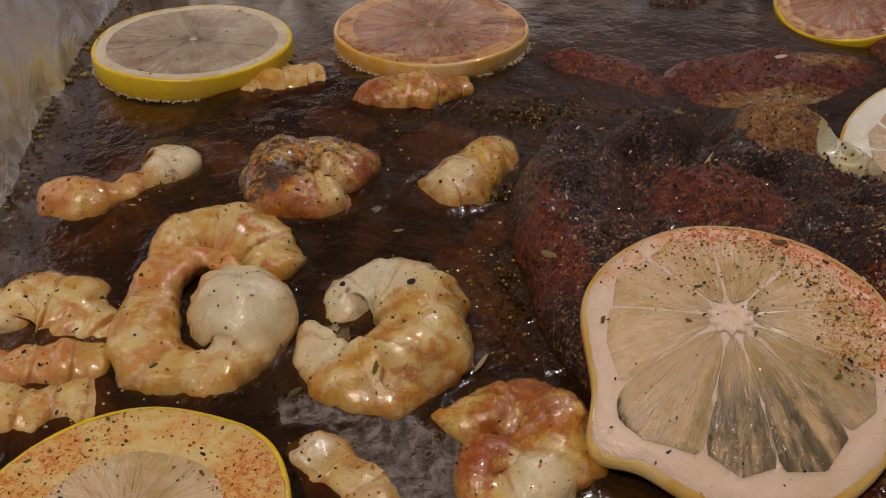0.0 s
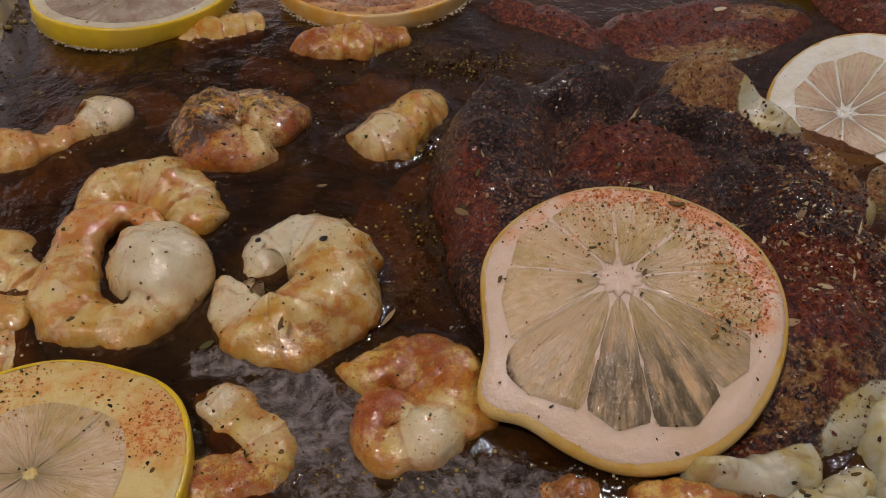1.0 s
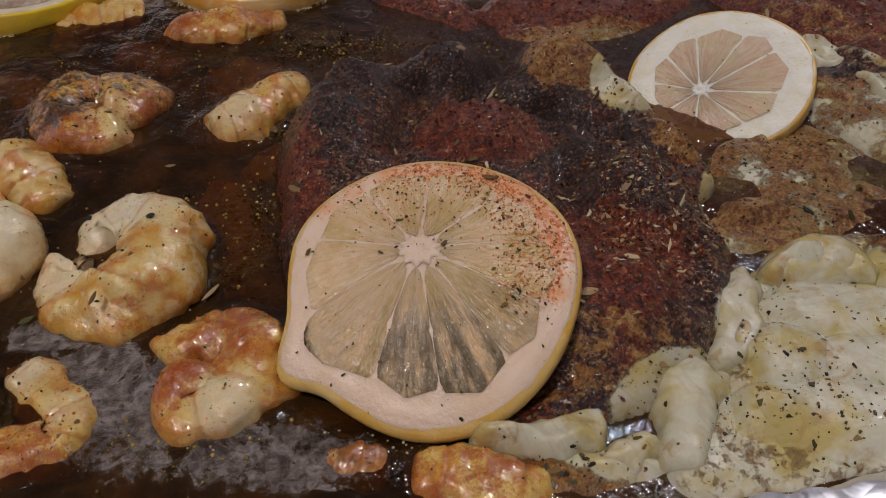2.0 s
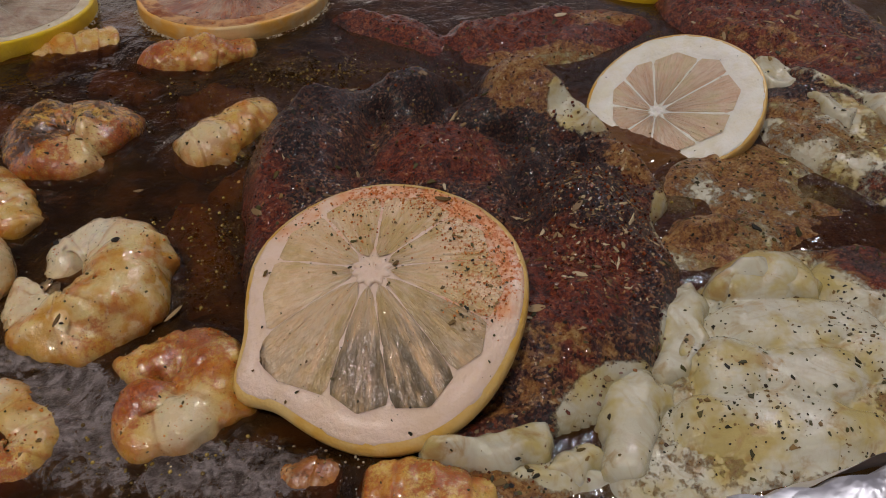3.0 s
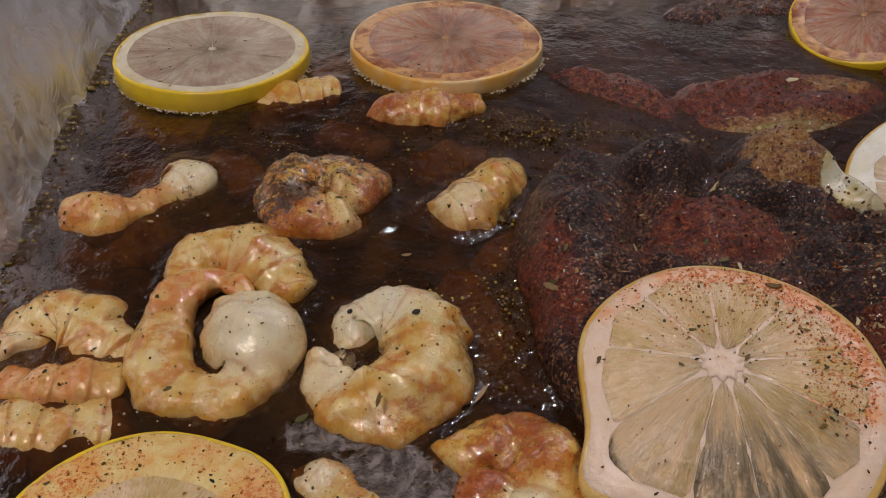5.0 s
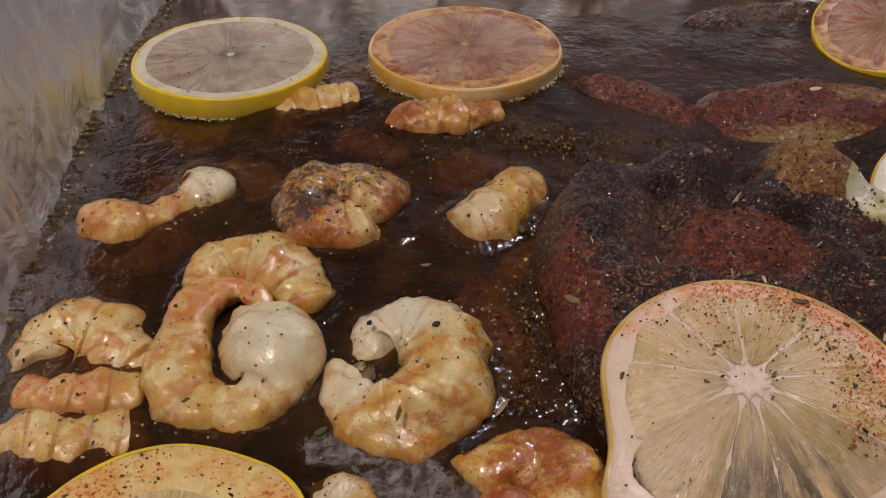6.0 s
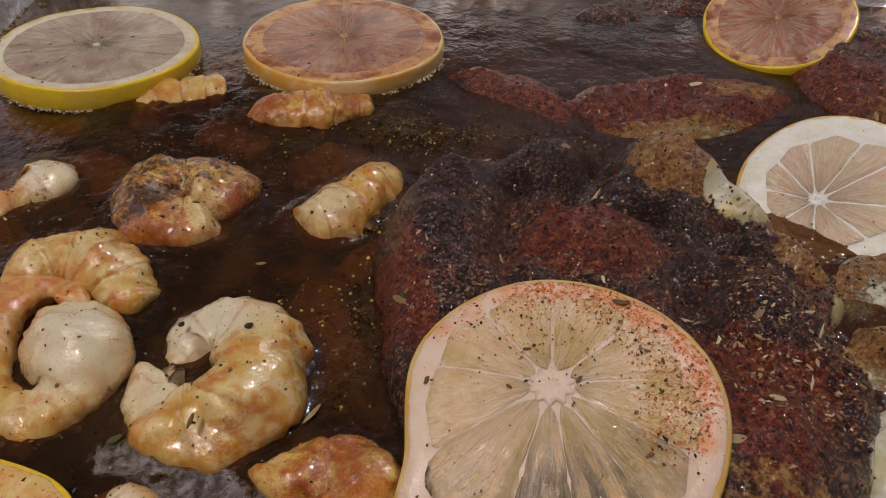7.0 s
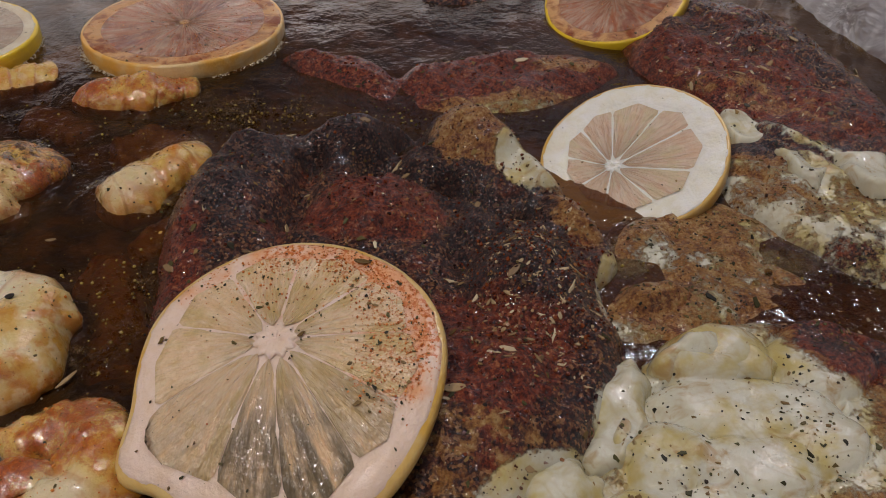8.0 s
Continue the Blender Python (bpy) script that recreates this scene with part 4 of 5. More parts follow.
# ---------------------------------------------------------------- fish
def fillet(label, outline, height, edge, seed, zones, ragged=1.1, bumps=(), grooves=(), rough=0.6, tilt=(0, 0), flakes=100, chips=0, grains=0, lump=3.6, lobes=(), base_z=-4.0, where=None, chip_where=None, name="fish_fillet"):
    """A piece of fish over an outline in millimetres. zones(x, y) gives crust, char and tan."""
    poly = closed_spline([(x, y, 0) for x, y in outline], 160)
    lo, hi = poly.min(0), poly.max(0)
    st = 0.65
    xs, ys = np.arange(lo[0] - 1, hi[0] + 1, st), np.arange(lo[1] - 1, hi[1] + 1, st)
    gx, gy = np.meshgrid(xs, ys)
    x, y = gx.ravel(), gy.ravel()
    p = np.stack([x, y, 0 * x], 1)
    d = edge_distance(x, y, poly) * np.where(inside(x, y, poly), 1, -1)
    d = d + ragged * fbm(p, 6, 3, seed)
    keep = d > 0
    t = np.clip(d / edge, 0, 1)
    z = base_z + (height - base_z) * np.sqrt(np.clip(1 - (1 - t) ** 2, 0, 1))
    cx, cy = x.mean(), y.mean()
    z = z + t * (tilt[0] * (x - cx) + tilt[1] * (y - cy))
    for bx, by, rx, ry, turn, h in bumps:
        z = z + t * h * blob(x, y, bx, by, rx, ry, turn)
    # overlapping flakes of flesh, each a low smooth dome with a crease where it meets the next
    wx, wy = x + 2.2 * fbm(p, 9, 2, seed + 8), y + 2.2 * fbm(p + 50, 9, 2, seed + 9)
    lift, seat = np.full(len(x), -9.0), np.full(len(x), -9.0)
    for bx, by, rx, ry, turn, h in lobes:
        a = radians(turn)
        e = np.hypot(((wx - bx) * math.cos(a) + (wy - by) * math.sin(a)) / rx, (-(wx - bx) * math.sin(a) + (wy - by) * math.cos(a)) / ry)
        own = h * np.sqrt(np.clip(1 - np.clip(e, 0, 1) ** 4, 0, 1)) + np.where(e < 1, 0.0, -9.0)
        seat = np.maximum(seat, np.minimum(lift, own))
        lift = np.maximum(lift, own)
    crease = np.clip(1 - (lift - np.maximum(seat, 0.0)) / 0.5, 0, 1) if lobes else 0.0 * x
    z = np.where(lift > 0, np.maximum(z * 0.5, lift * np.minimum(1, 1.6 * t)), z)
    gulley = 0.5 * crease
    for gx0, gy0, gx1, gy1, w, h in grooves:
        dd = edge_distance(x, y, np.array([(gx0, gy0), (gx1, gy1)], float)) + 0.8 * fbm(p, 5, 2, seed + 3)
        z = z - h * np.exp(-(dd / w) ** 2)
        gulley = np.maximum(gulley, np.exp(-(dd / (0.8 * w)) ** 2))
    crust, char, tan = zones(x, y)
    # creases of the flesh painted darker, in the brown of the seasoning
    crust = crust + 0.3 * gulley * (crust < 0.5)
    red = blob(x, y, 68, 170, 14, 12) + blob(x, y, 92, 125, 14, 18) + 0.6 * blob(x, y, 24, 150, 7, 16) + 0.8 * blob(x, y, 170, 240, 34, 20, -40) + 0.8 * blob(x, y, 85, 245, 60, 20) + 0.8 * blob(x, y, 165, 128, 12, 9)
    z = z + t * (lump * fbm(p, 13, 3, seed + 1) + rough * (0.22 + 0.78 * np.clip(crust, 0, 1)) * (1.7 * fbm(p, 5.5, 2, seed + 4) + 1.2 * fbm(p, 2.2, 3, seed + 2)))
    idx = -np.ones(len(x), int)
    idx[keep] = np.arange(keep.sum())
    nx, ny = len(xs), len(ys)
    f, edges = [], {}
    for i in range(ny - 1):
        for j in range(nx - 1):
            q = idx[[i * nx + j, i * nx + j + 1, (i + 1) * nx + j + 1, (i + 1) * nx + j]]
            if (q >= 0).all():
                f.append(tuple(q))
                for a, b in zip(q, np.roll(q, -1)):
                    if (b, a) in edges:
                        del edges[(b, a)]
                    else:
                        edges[(a, b)] = 1
    v = np.stack([x, y, z], 1)[keep]
    low = {}
    for a, b in list(edges):
        for k in (a, b):
            if k not in low:
                low[k] = len(v) + len(low)
        f.append((b, a, low[a], low[b]))
    skirt = np.array([v[k] * (1, 1, 0) + (0, 0, -10.0) for k in low]) if low else np.zeros((0, 3))
    order = list(low)
    allv = np.vstack([v, skirt]) * MM
    place = np.array([cx * MM, cy * MM, -10 * MM])
    fish = thing(name, place, label, name.replace("_", " "), "fish in the tray")
    at = {k: np.concatenate([a[keep], a[keep][order]]) for k, a in (("crust", crust), ("char", char), ("tan", tan), ("red", red))}
    me = make_mesh("body", allv - place, f, FILLET, at)
    part("body", me, fish)
    if flakes:
        scatter(fish, me, flakes, seed + 20, HERB, "herb_seasoning", 0.5, 2.2, where=where, label="dried herb flakes")
        lay_flakes(fish, me, min(90, flakes // 3), seed + 24, HERB, "herb_flake", 1.05, 2.4, where)
        scatter(fish, me, flakes // 3, seed + 21, PEPPER, "pepper_seasoning", 0.55, 1.5, where=where, label="cracked black pepper")
    if chips:
        scatter(fish, me, chips, seed + 22, CHIP, "chip_seasoning", 0.5, 3.4, where=chip_where, label="pale dry spice chips")
        lay_flakes(fish, me, min(110, chips // 3), seed + 25, CHIP, "spice_chip", 1.0, 3.6, chip_where)
    if grains:
        scatter(fish, me, grains, seed + 23, GRIT, "paprika_dust", 0.55, 1.3, 0.5, where=chip_where, label="red spice grains")
        # glossy flecks added so that the wet crust sparkles
        scatter(fish, me, grains, seed + 27, WET, "oily_crumb", 0.5, 1.3, 0.6, where=where, label="glossy oily flecks added for sparkle")
    return fish


def zones_main(x, y):
    one = np.ones(len(x))
    crust = 1.05 * one - 1.6 * blob(x, y, 107, 190, 9, 9, 30) - 1.1 * blob(x, y, 122, 147, 4, 13, -10) - 1.2 * blob(x, y, 104, 93, 16, 7, 20) - 0.9 * blob(x, y, 117, 108, 5, 9)
    crust -= 0.35 * blob(x, y, 118, 172, 6, 9)
    char = 0.22 + 0.75 * blob(x, y, 42, 198, 22, 12, 10) + 0.8 * blob(x, y, 78, 200, 12, 22, 20) + 0.75 * blob(x, y, 98, 160, 14, 24, 20) + 0.35 * blob(x, y, 30, 170, 10, 22)
    char = char - 0.9 * blob(x, y, 68, 168, 13, 11) - 0.42 * blob(x, y, 98, 120, 12, 13) - 0.9 * blob(x, y, 96, 202, 12, 11) - 0.3 * blob(x, y, 24, 150, 7, 16)
    tan = 0.05 + 1.0 * blob(x, y, 95, 201, 14, 12) + 0.8 * blob(x, y, 118, 172, 8, 12) + 0.42 * blob(x, y, 84, 98, 26, 10, 10) + 0.3 * blob(x, y, 80, 168, 12, 8)
    return crust, char, tan


main_fish = fillet("thick fish fillet with dark blackened spice crust and broken white end",
       [(19, 147), (15, 168), (18, 183), (25, 196), (36, 205), (54, 210), (74, 216), (90, 217), (102, 207), (113, 190), (119, 177), (126, 160), (120, 146), (123, 128), (118, 112), (108, 98), (92, 88), (70, 84), (48, 86), (34, 104), (22, 128)],
       8.0, 7.5, 101, zones_main,
       bumps=((56, 90, 26, 12, 0, -5.0), (32, 184, 13, 17, 0, 5.6), (30, 160, 11, 14, 0, 3.6), (67, 171, 10, 11, 0, 4.0), (58, 203, 9, 9, 0, 4.0), (94, 202, 11, 9, -30, 6.4), (104, 144, 10, 15, 10, 4.4), (88, 114, 15, 15, 0, 5.0), (110, 189, 5, 6, 30, 3.0), (116, 170, 7, 8, 0, 1.0)),
       grooves=((78, 220, 74, 205, 4.0, 7.0), (74, 205, 66, 190, 4.6, 6.0), (50, 192, 47, 165, 3.4, 4.6), (66, 190, 84, 184, 3.6, 5.0), (84, 184, 100, 172, 4.6, 6.0), (100, 172, 120, 160, 3.4, 3.0), (86, 172, 88, 140, 3.5, 3.4), (114, 180, 100, 178, 2.2, 3.0)),
       rough=0.8, lump=2.0, tilt=(0.0, 0.0), flakes=800, chips=620, grains=2000,
       chip_where=lambda x, y: 0.25 + 2.5 * blob(x, y, 104, 142, 14, 24) + 0.4 * blob(x, y, 80, 185, 20, 20))
leaf_on(main_fish, "spice_chip", (29.5, 162.9, 12.4), 4.6, 1.1, 20, CHIP, "pale dry rosemary needle")
leaf_on(main_fish, "spice_chip", (109, 144, 11.5), 4.2, 1.1, 15, CHIP, "pale dry rosemary needle")
leaf_on(main_fish, "spice_chip", (98, 136.5, 11.5), 3.2, 1.1, -25, CHIP, "pale dry rosemary needle")
leaf_on(main_fish, "spice_chip", (64, 201, 8.0), 4.0, 1.2, -10, CHIP, "pale dry rosemary needle")
leaf_on(main_fish, "spice_chip", (86, 109.5, 13.2), 4.4, 2.0, 10, CHIP, "pale dry rosemary needle")


def zones_white(x, y):
    crust = 0.25 + 0.1 * fbm(np.stack([x, y, 0 * x], 1), 10, 3, 4) + 1.0 * blob(x, y, 168, 130, 12, 9, -40) + 0.4 * blob(x, y, 178, 106, 10, 16) + 0.25 * blob(x, y, 160, 90, 8, 5)
    return crust, 0.45 * blob(x, y, 168, 130, 12, 9, -40), 0.75 - 0.7 * blob(x, y, 168, 130, 12, 9, -40)


fillet("flaky white fish fillet with scattered herbs and a browned edge",
       [(108, 92), (112, 106), (119, 120), (127, 128), (136, 137), (150, 141), (166, 140), (180, 135), (186, 118), (178, 96), (164, 84), (128, 74.5), (102, 71), (97, 80)],
       3.2, 7, 131, zones_white,
       lobes=((139.0, 127.0, 15.1, 8.6, 4, 7.2), (143.0, 113.0, 20.2, 9.2, -6, 5.6), (118.0, 106.0, 6.2, 8.6, 20, 5.4), (126.0, 101.0, 10.6, 9.8, 12, 6.2), (141.0, 100.0, 14.6, 7.5, 4, 5.8), (132.0, 88.0, 21.8, 9.2, -4, 5.4), (162.0, 127.0, 11.2, 12.6, -25, 6.0), (156.0, 106.0, 9.0, 7.5, 15, 5.6)),
       rough=0.3, lump=1.6, flakes=520, chips=14, where=lambda x, y: 0.12 + smooth01(0.5 + 2.2 * fbm(np.stack([x, y, 0 * x], 1), 11, 2, 9)))


def zones_back(x, y):
    line = (y - 210) + 0.75 * (x - 175)
    crust = 0.45 + line / 14.0
    crust = np.clip(crust, 0.46, 1.15) + 0.25 * fbm(np.stack([x, y, 0 * x], 1), 7, 3, 8) + 1.0 * blob(x, y, 166, 203, 9, 5, -35)
    return crust, 0.15 + 0.5 * blob(x, y, 166, 203, 9, 5, -35) + 0.25 * blob(x, y, 180, 260, 20, 14), 0.1 + 0.4 * blob(x, y, 175, 228, 30, 6, -37) + 0.8 * blob(x, y, 172, 182, 26, 14, -30)


fillet("large fish fillet with brown red spice crust and exposed white flakes",
       [(142, 266), (150, 288), (168, 300), (188, 300), (203, 284), (214, 258), (219, 225), (214, 190), (200, 160), (186, 150), (176, 158), (168, 168), (157, 183), (158, 202), (163, 218), (152, 238)],
       5.5, 12, 151, zones_back,
       bumps=((178, 255, 24, 30, 30, 3.0), (176, 205, 16, 4, -40, 2.4), (190, 190, 16, 6, -20, 2.2), (192, 225, 26, 8, -37, 1.5)),
       grooves=((160, 215, 190, 192, 2.0, 2.6), (190, 192, 210, 184, 2.0, 2.0), (158, 196, 176, 180, 1.5, 1.0)),
       rough=0.8, flakes=480, chips=240, grains=420, chip_where=lambda x, y: 0.02 + blob(x, y, 182, 245, 30, 34))


def zones_strip(x, y):
    return 1.0 - 0.5 * blob(x, y, 105, 228, 30, 5, 5), 0.15 + 0 * x + 0.3 * blob(x, y, 40, 258, 12, 6), 0.1 + 0.6 * blob(x, y, 122, 252, 12, 6) + 0.7 * blob(x, y, 105, 229, 34, 6, 5)


fillet("narrow reddish spiced fish strip half sunk in broth", [(30, 258), (40, 264), (56, 262), (70, 254), (84, 258), (100, 264), (124, 265), (140, 258), (136, 244), (115, 229), (92, 225), (70, 230), (46, 244)],
       3.0, 10, 171, zones_strip, bumps=((100, 248, 24, 10, 0, 1.5), (42, 256, 8, 6, 0, 1.0)), grooves=((66, 262, 72, 232, 4, 3.2),), rough=0.9, flakes=110, chips=10, grains=160)


def zones_sunk(x, y):
    return 0.57 + 0.9 * blob(x, y, 131, 147, 7, 5, 20) - 0.2 * blob(x, y, 146, 160, 5, 3) + 0.25 * fbm(np.stack([x, y, 0 * x], 1), 9, 3, 5), 0.3 + 0.6 * blob(x, y, 131, 147, 7, 5, 20), 0.75 + 0 * x


fillet("brown soaked fish piece lying in shallow broth", [(117, 132), (119, 158), (124, 172), (134, 184), (150, 190), (166, 180), (180, 166), (192, 152), (190, 136), (170, 131), (150, 131), (134, 128)],
       0.5, 9, 181, zones_sunk, bumps=((131, 147, 7, 4, 20, 3.0), (147, 158, 9, 7, 0, 1.0), (172, 160, 12, 5, -40, -3.0), (160, 140, 14, 4, 0, -1.0)), rough=0.4, lump=2.6, flakes=220, grains=30)


def zones_far(x, y):
    return 1.0 + 0 * x, 0.2 + 0 * x, 0.1 + 0 * x


fillet("dark red fish piece at the far foil wall", [(74, 304), (86, 318), (105, 324), (128, 322), (130, 310), (108, 306), (90, 300)], 2.5, 7, 191, zones_far, rough=0.8, flakes=30, grains=60)


def zones_front(x, y):
    return 0.6 - 0.6 * blob(x, y, 90, 80, 10, 4), 0.0 + 0 * x, 0.8 + 0 * x


fillet("yellow brown fish piece by the tray front", [(60, 84), (74, 87), (88, 84), (98, 82), (100, 77), (92, 74), (77, 70), (62, 73)], 2.0, 6, 201, zones_front, rough=0.8, flakes=60, chips=10, grains=30)


def zones_flake(x, y):
    return -0.1 + 0 * x, 0 * x, 0.5 + 0 * x


def flake(label, outline, height, seed, edge=4.0, ragged=3.0):
    return fillet(label, outline, height, edge, seed, zones_flake, ragged=ragged, rough=0.35, flakes=9, base_z=-3.0, name="fish_flake")


flake("white fish flake standing between two fillets", [(97, 97), (107, 104), (113, 97), (111, 88), (105, 78), (98, 79), (97, 86)], 6.0, 301)
flake("white fish flake broken from the dark fillet", [(64, 85), (78, 88), (89, 92), (87, 82), (79, 79), (65, 80)], 6.0, 302)
flake("small white fish flake near the tray front", [(84, 80), (94, 85), (98, 81), (94, 76), (85, 77)], 5.0, 303)
flake("white flake lying along the spiced fillet", [(162, 219), (176, 213), (176, 204), (164, 204)], 8.0, 306)
flake("white flake lying along the spiced fillet", [(171, 203), (180, 199), (186, 190), (180, 182), (173, 188)], 8.5, 307)
flake("short white flake at the end of the spiced fillet", [(188, 197), (201, 194), (196, 179), (187, 185)], 8.5, 308)
flake("glossy white flake on the flaky fillet", [(125, 125), (134, 133), (145, 132), (153, 125), (146, 119), (131, 120)], 7.0, 309)
flake("white flake beside the dark fillet", [(113, 115), (122, 125), (126, 115), (120, 101), (110, 98)], 6.0, 310)


# ---------------------------------------------------------------- lemon slices
def lemon(label, centre, radius, thick, flesh, tilt, mats, seed, turn=0.0, pieces=9, clear=(), membrane=0.0032, outline=(), bend=0.0, bend_dir=-90.0, core=(0, 0), spice=(), flakes=60, grains=0, grey=0.0, core_r=0.12, droop=0.0):
    """A lemon slice. centre: millimetres, of its upper face. tilt: degrees round x and y. outline: (angle, width, gain) bulges of the rim.
    bend: millimetres by which the edge droops on the side bend_dir. spice: (angle, distance, size, gain) dustings."""
    rind_m, pith_m, pulp_m = mats
    rot = np.array(Euler((radians(tilt[0]), radians(tilt[1]), 0)).to_matrix())
    place = np.array([centre[0], centre[1], centre[2] - thick - 2]) * MM
    bd = np.array([math.cos(radians(bend_dir)), math.sin(radians(bend_dir))])

    def rim(th):
        g = 1 + 0.012 * np.sin(2 * th + seed) + 0.008 * np.sin(5 * th + 2 * seed)
        for a, w, k in outline:
            dd = (th - radians(a) + math.pi) % (2 * math.pi) - math.pi
            g = g + k * np.exp(-(dd / radians(w)) ** 2)
        return radius * g

    def world(x, y, z):
        s = np.clip((x * bd[0] + y * bd[1]) / radius, 0, 2)
        v = np.stack([x, y, z - bend * s ** 1.7 - droop * (x * x + y * y) / radius ** 2], 1) @ rot.T + np.array(centre)
        return v * MM - place

    def dust(x, y):
        out = np.zeros(len(x))
        for a, dist, size, gain in spice:
            out += gain * blob(x, y, dist * radius * math.cos(radians(a)), dist * radius * math.sin(radians(a)), size * radius, size * radius)
        return np.minimum(out, 0.78)

    slice_ob = thing("lemon_slice", place, label, "lemon slice", "lemon slices")
    nth = 120
    th = np.arange(nth) * 2 * math.pi / nth
    R = rim(th)
    cx, cy = core[0] * radius, core[1] * radius

    def ring(fr, z, wob=0.0):
        k = fr
        x = np.cos(th) * R * k + cx * max(0.0, 1 - k / flesh)
        y = np.sin(th) * R * k + cy * max(0.0, 1 - k / flesh)
        zz = z + wob * fbm(np.stack([x, y, 0 * x], 1), 3.0, 2, seed)
        return x, y, zz

    # pith: recessed under the pulp, a flat band round it, and the underside
    prof = [(0.01, -0.28), (0.25, -0.28), (0.5, -0.28), (flesh - 0.03, -0.28), (flesh, -0.12), (flesh + 0.02, 0.06), (0.5 * (flesh + 0.97), 0.1), (0.955, 0.05), (0.975, -0.06)]
    prof += [(0.975, -thick + 0.06), (0.9, -thick), (0.5, -thick), (0.01, -thick)]
    vs, sp = [], []
    for fr, z in prof:
        x, y, zz = ring(fr, z, 0.45 if fr > flesh else 0.08)
        vs.append(world(x, y, zz))
        sp.append(dust(x, y) if z > -0.6 else 0 * x)
    me = make_mesh("pith", np.vstack(vs), grid_faces(len(prof), nth, True), pith_m, {"spice": np.concatenate(sp)}, facing="out")
    part("pith", me, slice_ob, "spongy pale pith")
    # peel
    prof = [(0.962, -0.02), (0.985, 0.02), (0.998, -0.25), (1.004, -0.8), (1.006, -0.5 * thick), (1.002, -thick + 0.7), (0.985, -thick + 0.05), (0.962, -thick - 0.02)]
    vs = []
    for fr, z in prof:
        x, y, zz = ring(fr, z, 0.12)
        vs.append(world(x, y, zz))
    part("peel", make_mesh("peel", np.vstack(vs), [q[::-1] for q in grid_faces(len(prof), nth, True)], rind_m), slice_ob, "yellow lemon peel")
    # pulp segments
    rng = np.random.RandomState(seed)
    cuts = np.cumsum(rng.uniform(0.75, 1.25, pieces))
    cuts = radians(turn) + cuts / cuts[-1] * 2 * math.pi
    for k in range(pieces):
        a0, a1 = cuts[k - 1] - (2 * math.pi if k == 0 else 0), cuts[k]
        ns, nq = 16, 12
        v, rad, ang = [], [], []
        outer = flesh * (rng.uniform(0.95, 1.0) if membrane > 0.001 else 1.01)
        see = max([g for a, g in clear if a0 <= radians(a) % (2 * math.pi) < a1 or a0 <= radians(a) % (2 * math.pi) + 2 * math.pi < a1 or a0 <= radians(a) % (2 * math.pi) - 2 * math.pi < a1] + [0.0])
        X, Y, Z = [], [], []
        for i in range(ns):
            s = i / (ns - 1)
            fr = core_r + (outer - core_r) * s
            w = 1.0 if membrane < 0.001 else (1 - abs(2 * s - 1) ** 11) ** 0.5 if 0 < s < 1 else 0.05
            w = w * (1 if s > 0.15 else 0.7 + 2.0 * s)
            for j in range(nq):
                q = j / (nq - 1) * 2 - 1
                mid, half = (a0 + a1) / 2, (a1 - a0) / 2
                gap = min(0.5, membrane * 7 * (0.7 + 0.6 * s) / max(fr, 0.05) / half / 10)
                t = mid + q * half * (1 - gap) * w
                rr = float(rim(np.array([t]))[0])
                X.append(math.cos(t) * rr * fr + cx * max(0.0, 1 - fr / flesh))
                Y.append(math.sin(t) * rr * fr + cy * max(0.0, 1 - fr / flesh))
                Z.append((-0.42 + 0.42 * (1 - q ** 14) if membrane > 0.001 else -0.12 + 0.1 * (1 - q ** 4)) * min(1, 6 * s, 6 * (1 - s)))
                rad.append(s * 0.03)
                ang.append(t * 3 + k)
        X, Y, Z = np.array(X), np.array(Y), np.array(Z)
        Z = Z + 0.14 * fbm(np.stack([np.array(ang) * 3, np.array(rad) * 150, 0 * X], 1), 1.0, 2, seed + k)
        me2 = make_mesh("pulp_segment", world(X, Y, Z), grid_faces(ns, nq), pulp_m, {"rad": rad, "ang": ang, "spice": dust(X, Y), "clear": see * smooth01(np.array(rad) / 0.02)}, facing="up")
        part("pulp_segment", me2, slice_ob)
    # core
    star = core_r * radius * (1.02 + 0.13 * np.cos(pieces * (th - radians(turn))))
    vs = [world(cx + np.cos(th) * star * f, cy + np.sin(th) * star * f, np.full(nth, z)) for f, z in ((0.02, -0.15), (0.2, -0.2), (0.3, 0.12), (0.6, 0.18), (0.9, 0.1), (1.0, -0.3))]
    part("core", make_mesh("core", np.vstack(vs), grid_faces(6, nth, True), pith_m, {"spice": np.zeros(6 * nth)}, facing="up"), slice_ob, "pale star-shaped core")
    # seasoning lies on a smooth copy of the upper face
    fr = np.linspace(0.02, 0.96, 24)
    vs = [world(*ring(f, 0.12)) for f in fr]
    tmp = make_mesh("upper_face", np.vstack(vs), grid_faces(24, nth, True), pith_m)

    def dusted(x, y):
        return 0.12 + dust(x - centre[0], y - centre[1])

    if tmp.polygons[200].normal.z < 0:
        tmp.flip_normals()
    if flakes:
        scatter(slice_ob, tmp, flakes, seed + 5, HERB, "herb_seasoning", 0.42, 1.9, label="dried herb flakes", where=dusted, low=-1)
        lay_flakes(slice_ob, tmp, flakes // 3, seed + 8, HERB, "herb_flake", 0.6, 2.2, dusted, -1)
    if grains:
        scatter(slice_ob, tmp, grains, seed + 6, PAPRIKA, "paprika_dust", 0.32, 1.3, 0.4, where=lambda x, y: dust(x - centre[0], y - centre[1]) ** 2 + 0.004, label="red paprika grains", low=-1)
    bpy.data.meshes.remove(tmp)
    return slice_ob


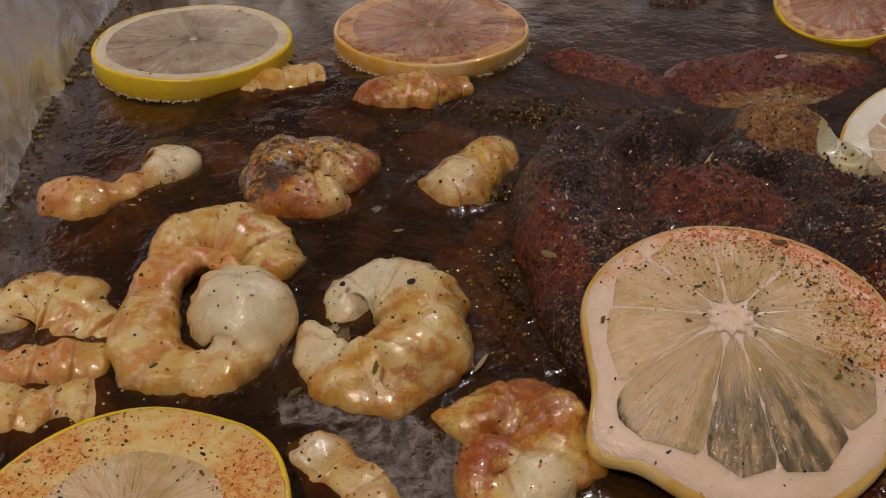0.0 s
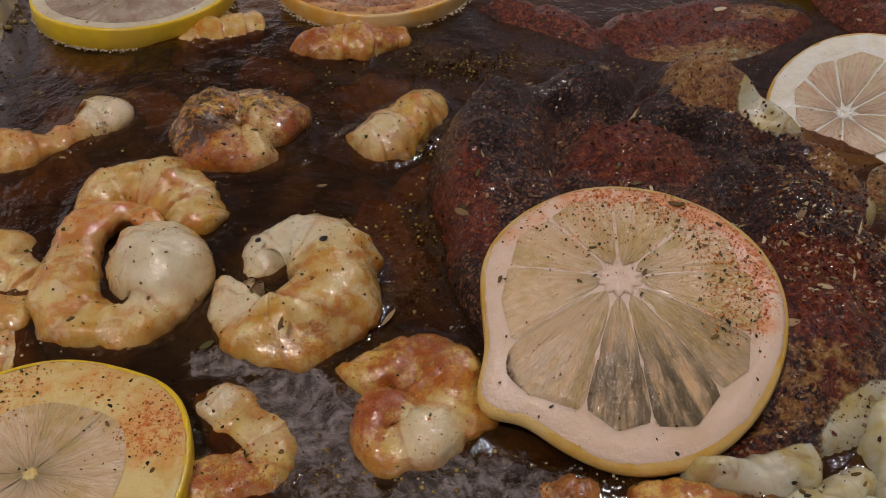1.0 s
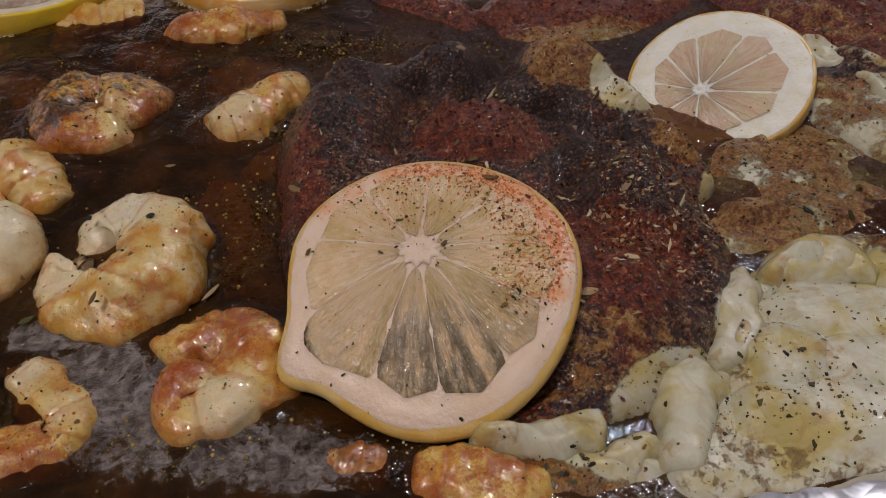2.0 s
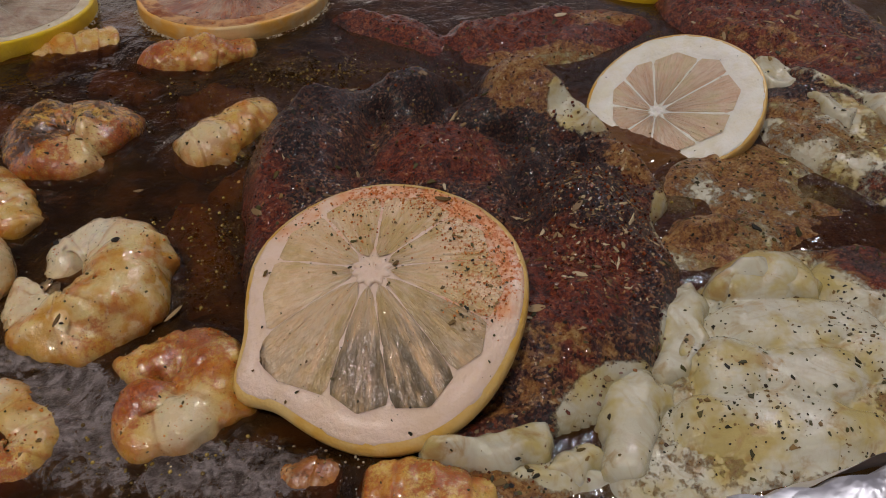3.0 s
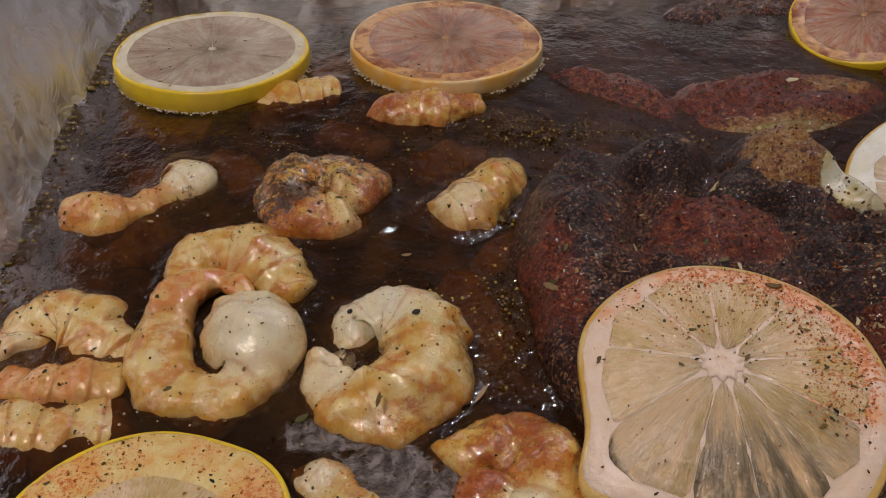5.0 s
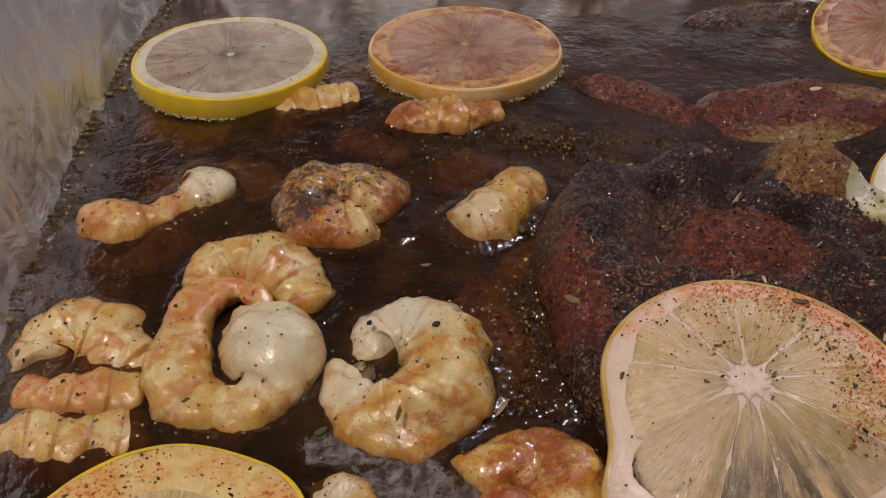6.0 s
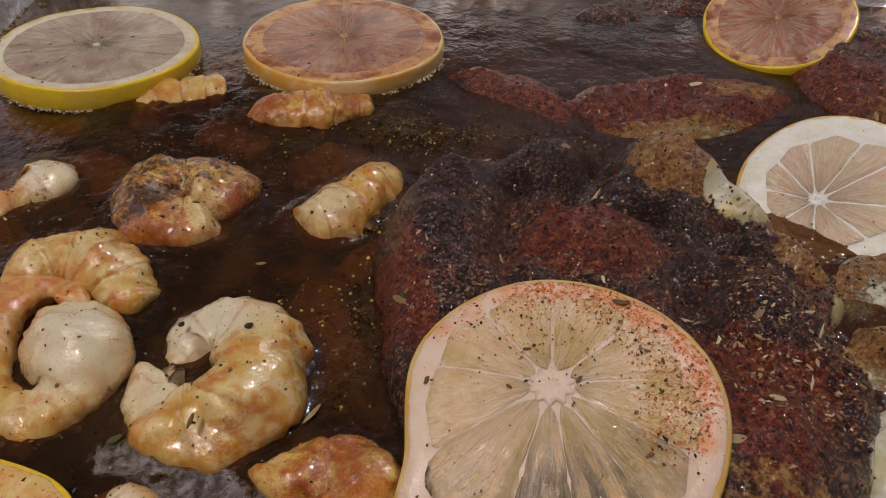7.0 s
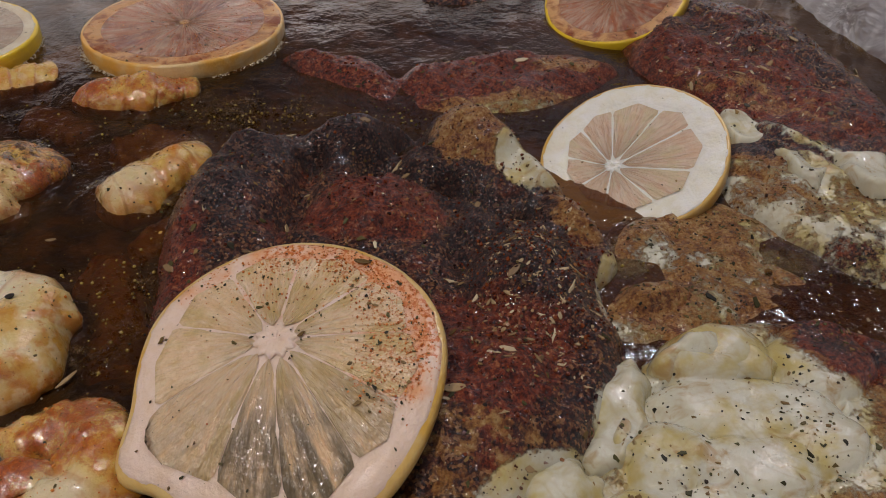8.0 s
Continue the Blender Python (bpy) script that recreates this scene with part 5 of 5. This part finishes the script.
big = lemon("large lemon slice dusted with paprika on the dark fish fillet", (54, 112.8, 19.6), 30.3, 3.1, 0.87, (7, -6), (RIND_PALE, PITH, PULP), 3, turn=10, pieces=10,
      outline=((212, 10, 0.165), (243, 14, -0.01), (178, 26, -0.09), (275, 32, 0.06)), bend=7.5, bend_dir=-95, core=(-0.03, 0.08), spice=((25, 0.88, 0.3, 0.75), (58, 0.93, 0.3, 0.7), (95, 0.93, 0.28, 0.7), (-2, 0.74, 0.32, 0.7), (-18, 0.66, 0.2, 0.5), (70, 0.55, 0.45, 0.3), (130, 0.93, 0.24, 0.5), (115, 0.5, 0.2, 0.3)), flakes=300, grains=1300, core_r=0.125, droop=4.0, membrane=0.0022, clear=((-78, 1.0), (-105, 0.9), (-45, 0.45), (-125, 0.3)))
leaf_on(big, "herb_leaf", (67.7, 135.4, 21.0), 3.4, 1.3, -12, HERB, "grey green herb leaf")
lemon("thick lemon slice with bright yellow peel floating by the foil wall", (-82, 262, 5.6), 31.5, 7.5, 0.85, (-2.5, 1), (RIND, PITH_GREY, PULP_GREY), 7, turn=25, pieces=9, membrane=0.0005, core_r=0.04, spice=((200, 0.5, 0.6, 0.2),), flakes=60)
lemon("lemon slice browned all over with paprika", (-4, 276.5, 4.2), 33.5, 6.5, 0.80, (-3, 0), (RIND_BROWN, PITH_BROWN, PULP_BROWN), 11, turn=5, pieces=10, membrane=0.0006, core_r=0.05, spice=((0, 0.0, 1.2, 0.35), (-60, 0.7, 0.5, 0.3)), flakes=60, grains=700)
lemon("yellow lemon slice with orange paprika stains at the tray front", (-51.5, 79.5, 7.0), 26.5, 6, 0.58, (-3, 2), (RIND, PITH_YELLOW, PULP), 15, membrane=0.0008, core_r=0.05, turn=0, pieces=8, outline=((45, 20, 0.05),), spice=((30, 0.8, 0.34, 0.78), (75, 0.9, 0.26, 0.6), (118, 0.8, 0.3, 0.65), (155, 0.85, 0.32, 0.7)), flakes=110, grains=500)
lemon("pale lemon slice with pinkish pulp leaning into the broth", (134.5, 197.5, 5.7), 25.0, 5, 0.74, (15, -16), (RIND_PALE, PITH_WHITE, PULP_PINK), 19, turn=18, pieces=9, membrane=0.0018, core_r=0.08, core=(-0.24, -0.10), flakes=22)
lemon("browned lemon slice leaning on the spiced fillet", (143, 291, 9), 25, 5, 0.78, (12, -16), (RIND, PITH_BROWN, PULP_BROWN), 23, turn=40, pieces=9, membrane=0.0006, core_r=0.05, spice=((0, 0, 1.2, 0.4),), flakes=40, grains=160)


# ---------------------------------------------------------------- loose herbs on the broth
def floating_herbs():
    ob = thing("floating_herbs", (0.05, 0.19, 0.0), "dried herb flakes and pepper floating on the broth", "herbs", kind="stuff")
    xs, ys = np.meshgrid(np.linspace(-0.121, 0.2, 120), np.linspace(0.06, 0.315, 100))
    v = np.stack([xs.ravel() - 0.05, ys.ravel() - 0.19, np.full(xs.size, 0.0009)], 1)
    me = make_mesh("patch", v, grid_faces(100, 120), HERB)
    if me.polygons[0].normal.z < 0:
        me.flip_normals()
    scatter(ob, me, 900, 77, HERB, "herb_seasoning", 0.5, 2.0, label="dried herb flakes", low=-1)
    scatter(ob, me, 420, 79, HERB, "edge_herb", 0.6, 1.8, where=lambda x, y: smooth01((-96 - x - 0.11 * (y - 180)) / 8.0) * (y > 90), label="herb scum along the foil", low=-1)
    scatter(ob, me, 700, 80, HERB, "herb_dust", 0.32, 1.6, where=lambda x, y: 0.15 + blob(x, y, 25, 228, 40, 14) + blob(x, y, 14, 140, 9, 26) + 0.7 * blob(x, y, -40, 110, 40, 8), label="fine herb dust on the broth", low=-1)
    scatter(ob, me, 130, 78, CHIP, "chip_seasoning", 0.5, 2.6, label="pale spice chips", low=-1)
    leaf_on(ob, "green_herb", (7.8, 121, 1.0), 5.5, 1.0, 60, CHIP, "yellow green herb stalk")
    leaf_on(ob, "green_herb", (-10.8, 164.9, 1.0), 2.6, 1.0, 10, CHIP, "pale herb stalk")
    leaf_on(ob, "green_herb", (-29, 113, 1.2), 3.2, 1.5, 40, HERB, "dark green herb leaf")
    bpy.data.meshes.remove(me)


floating_herbs()
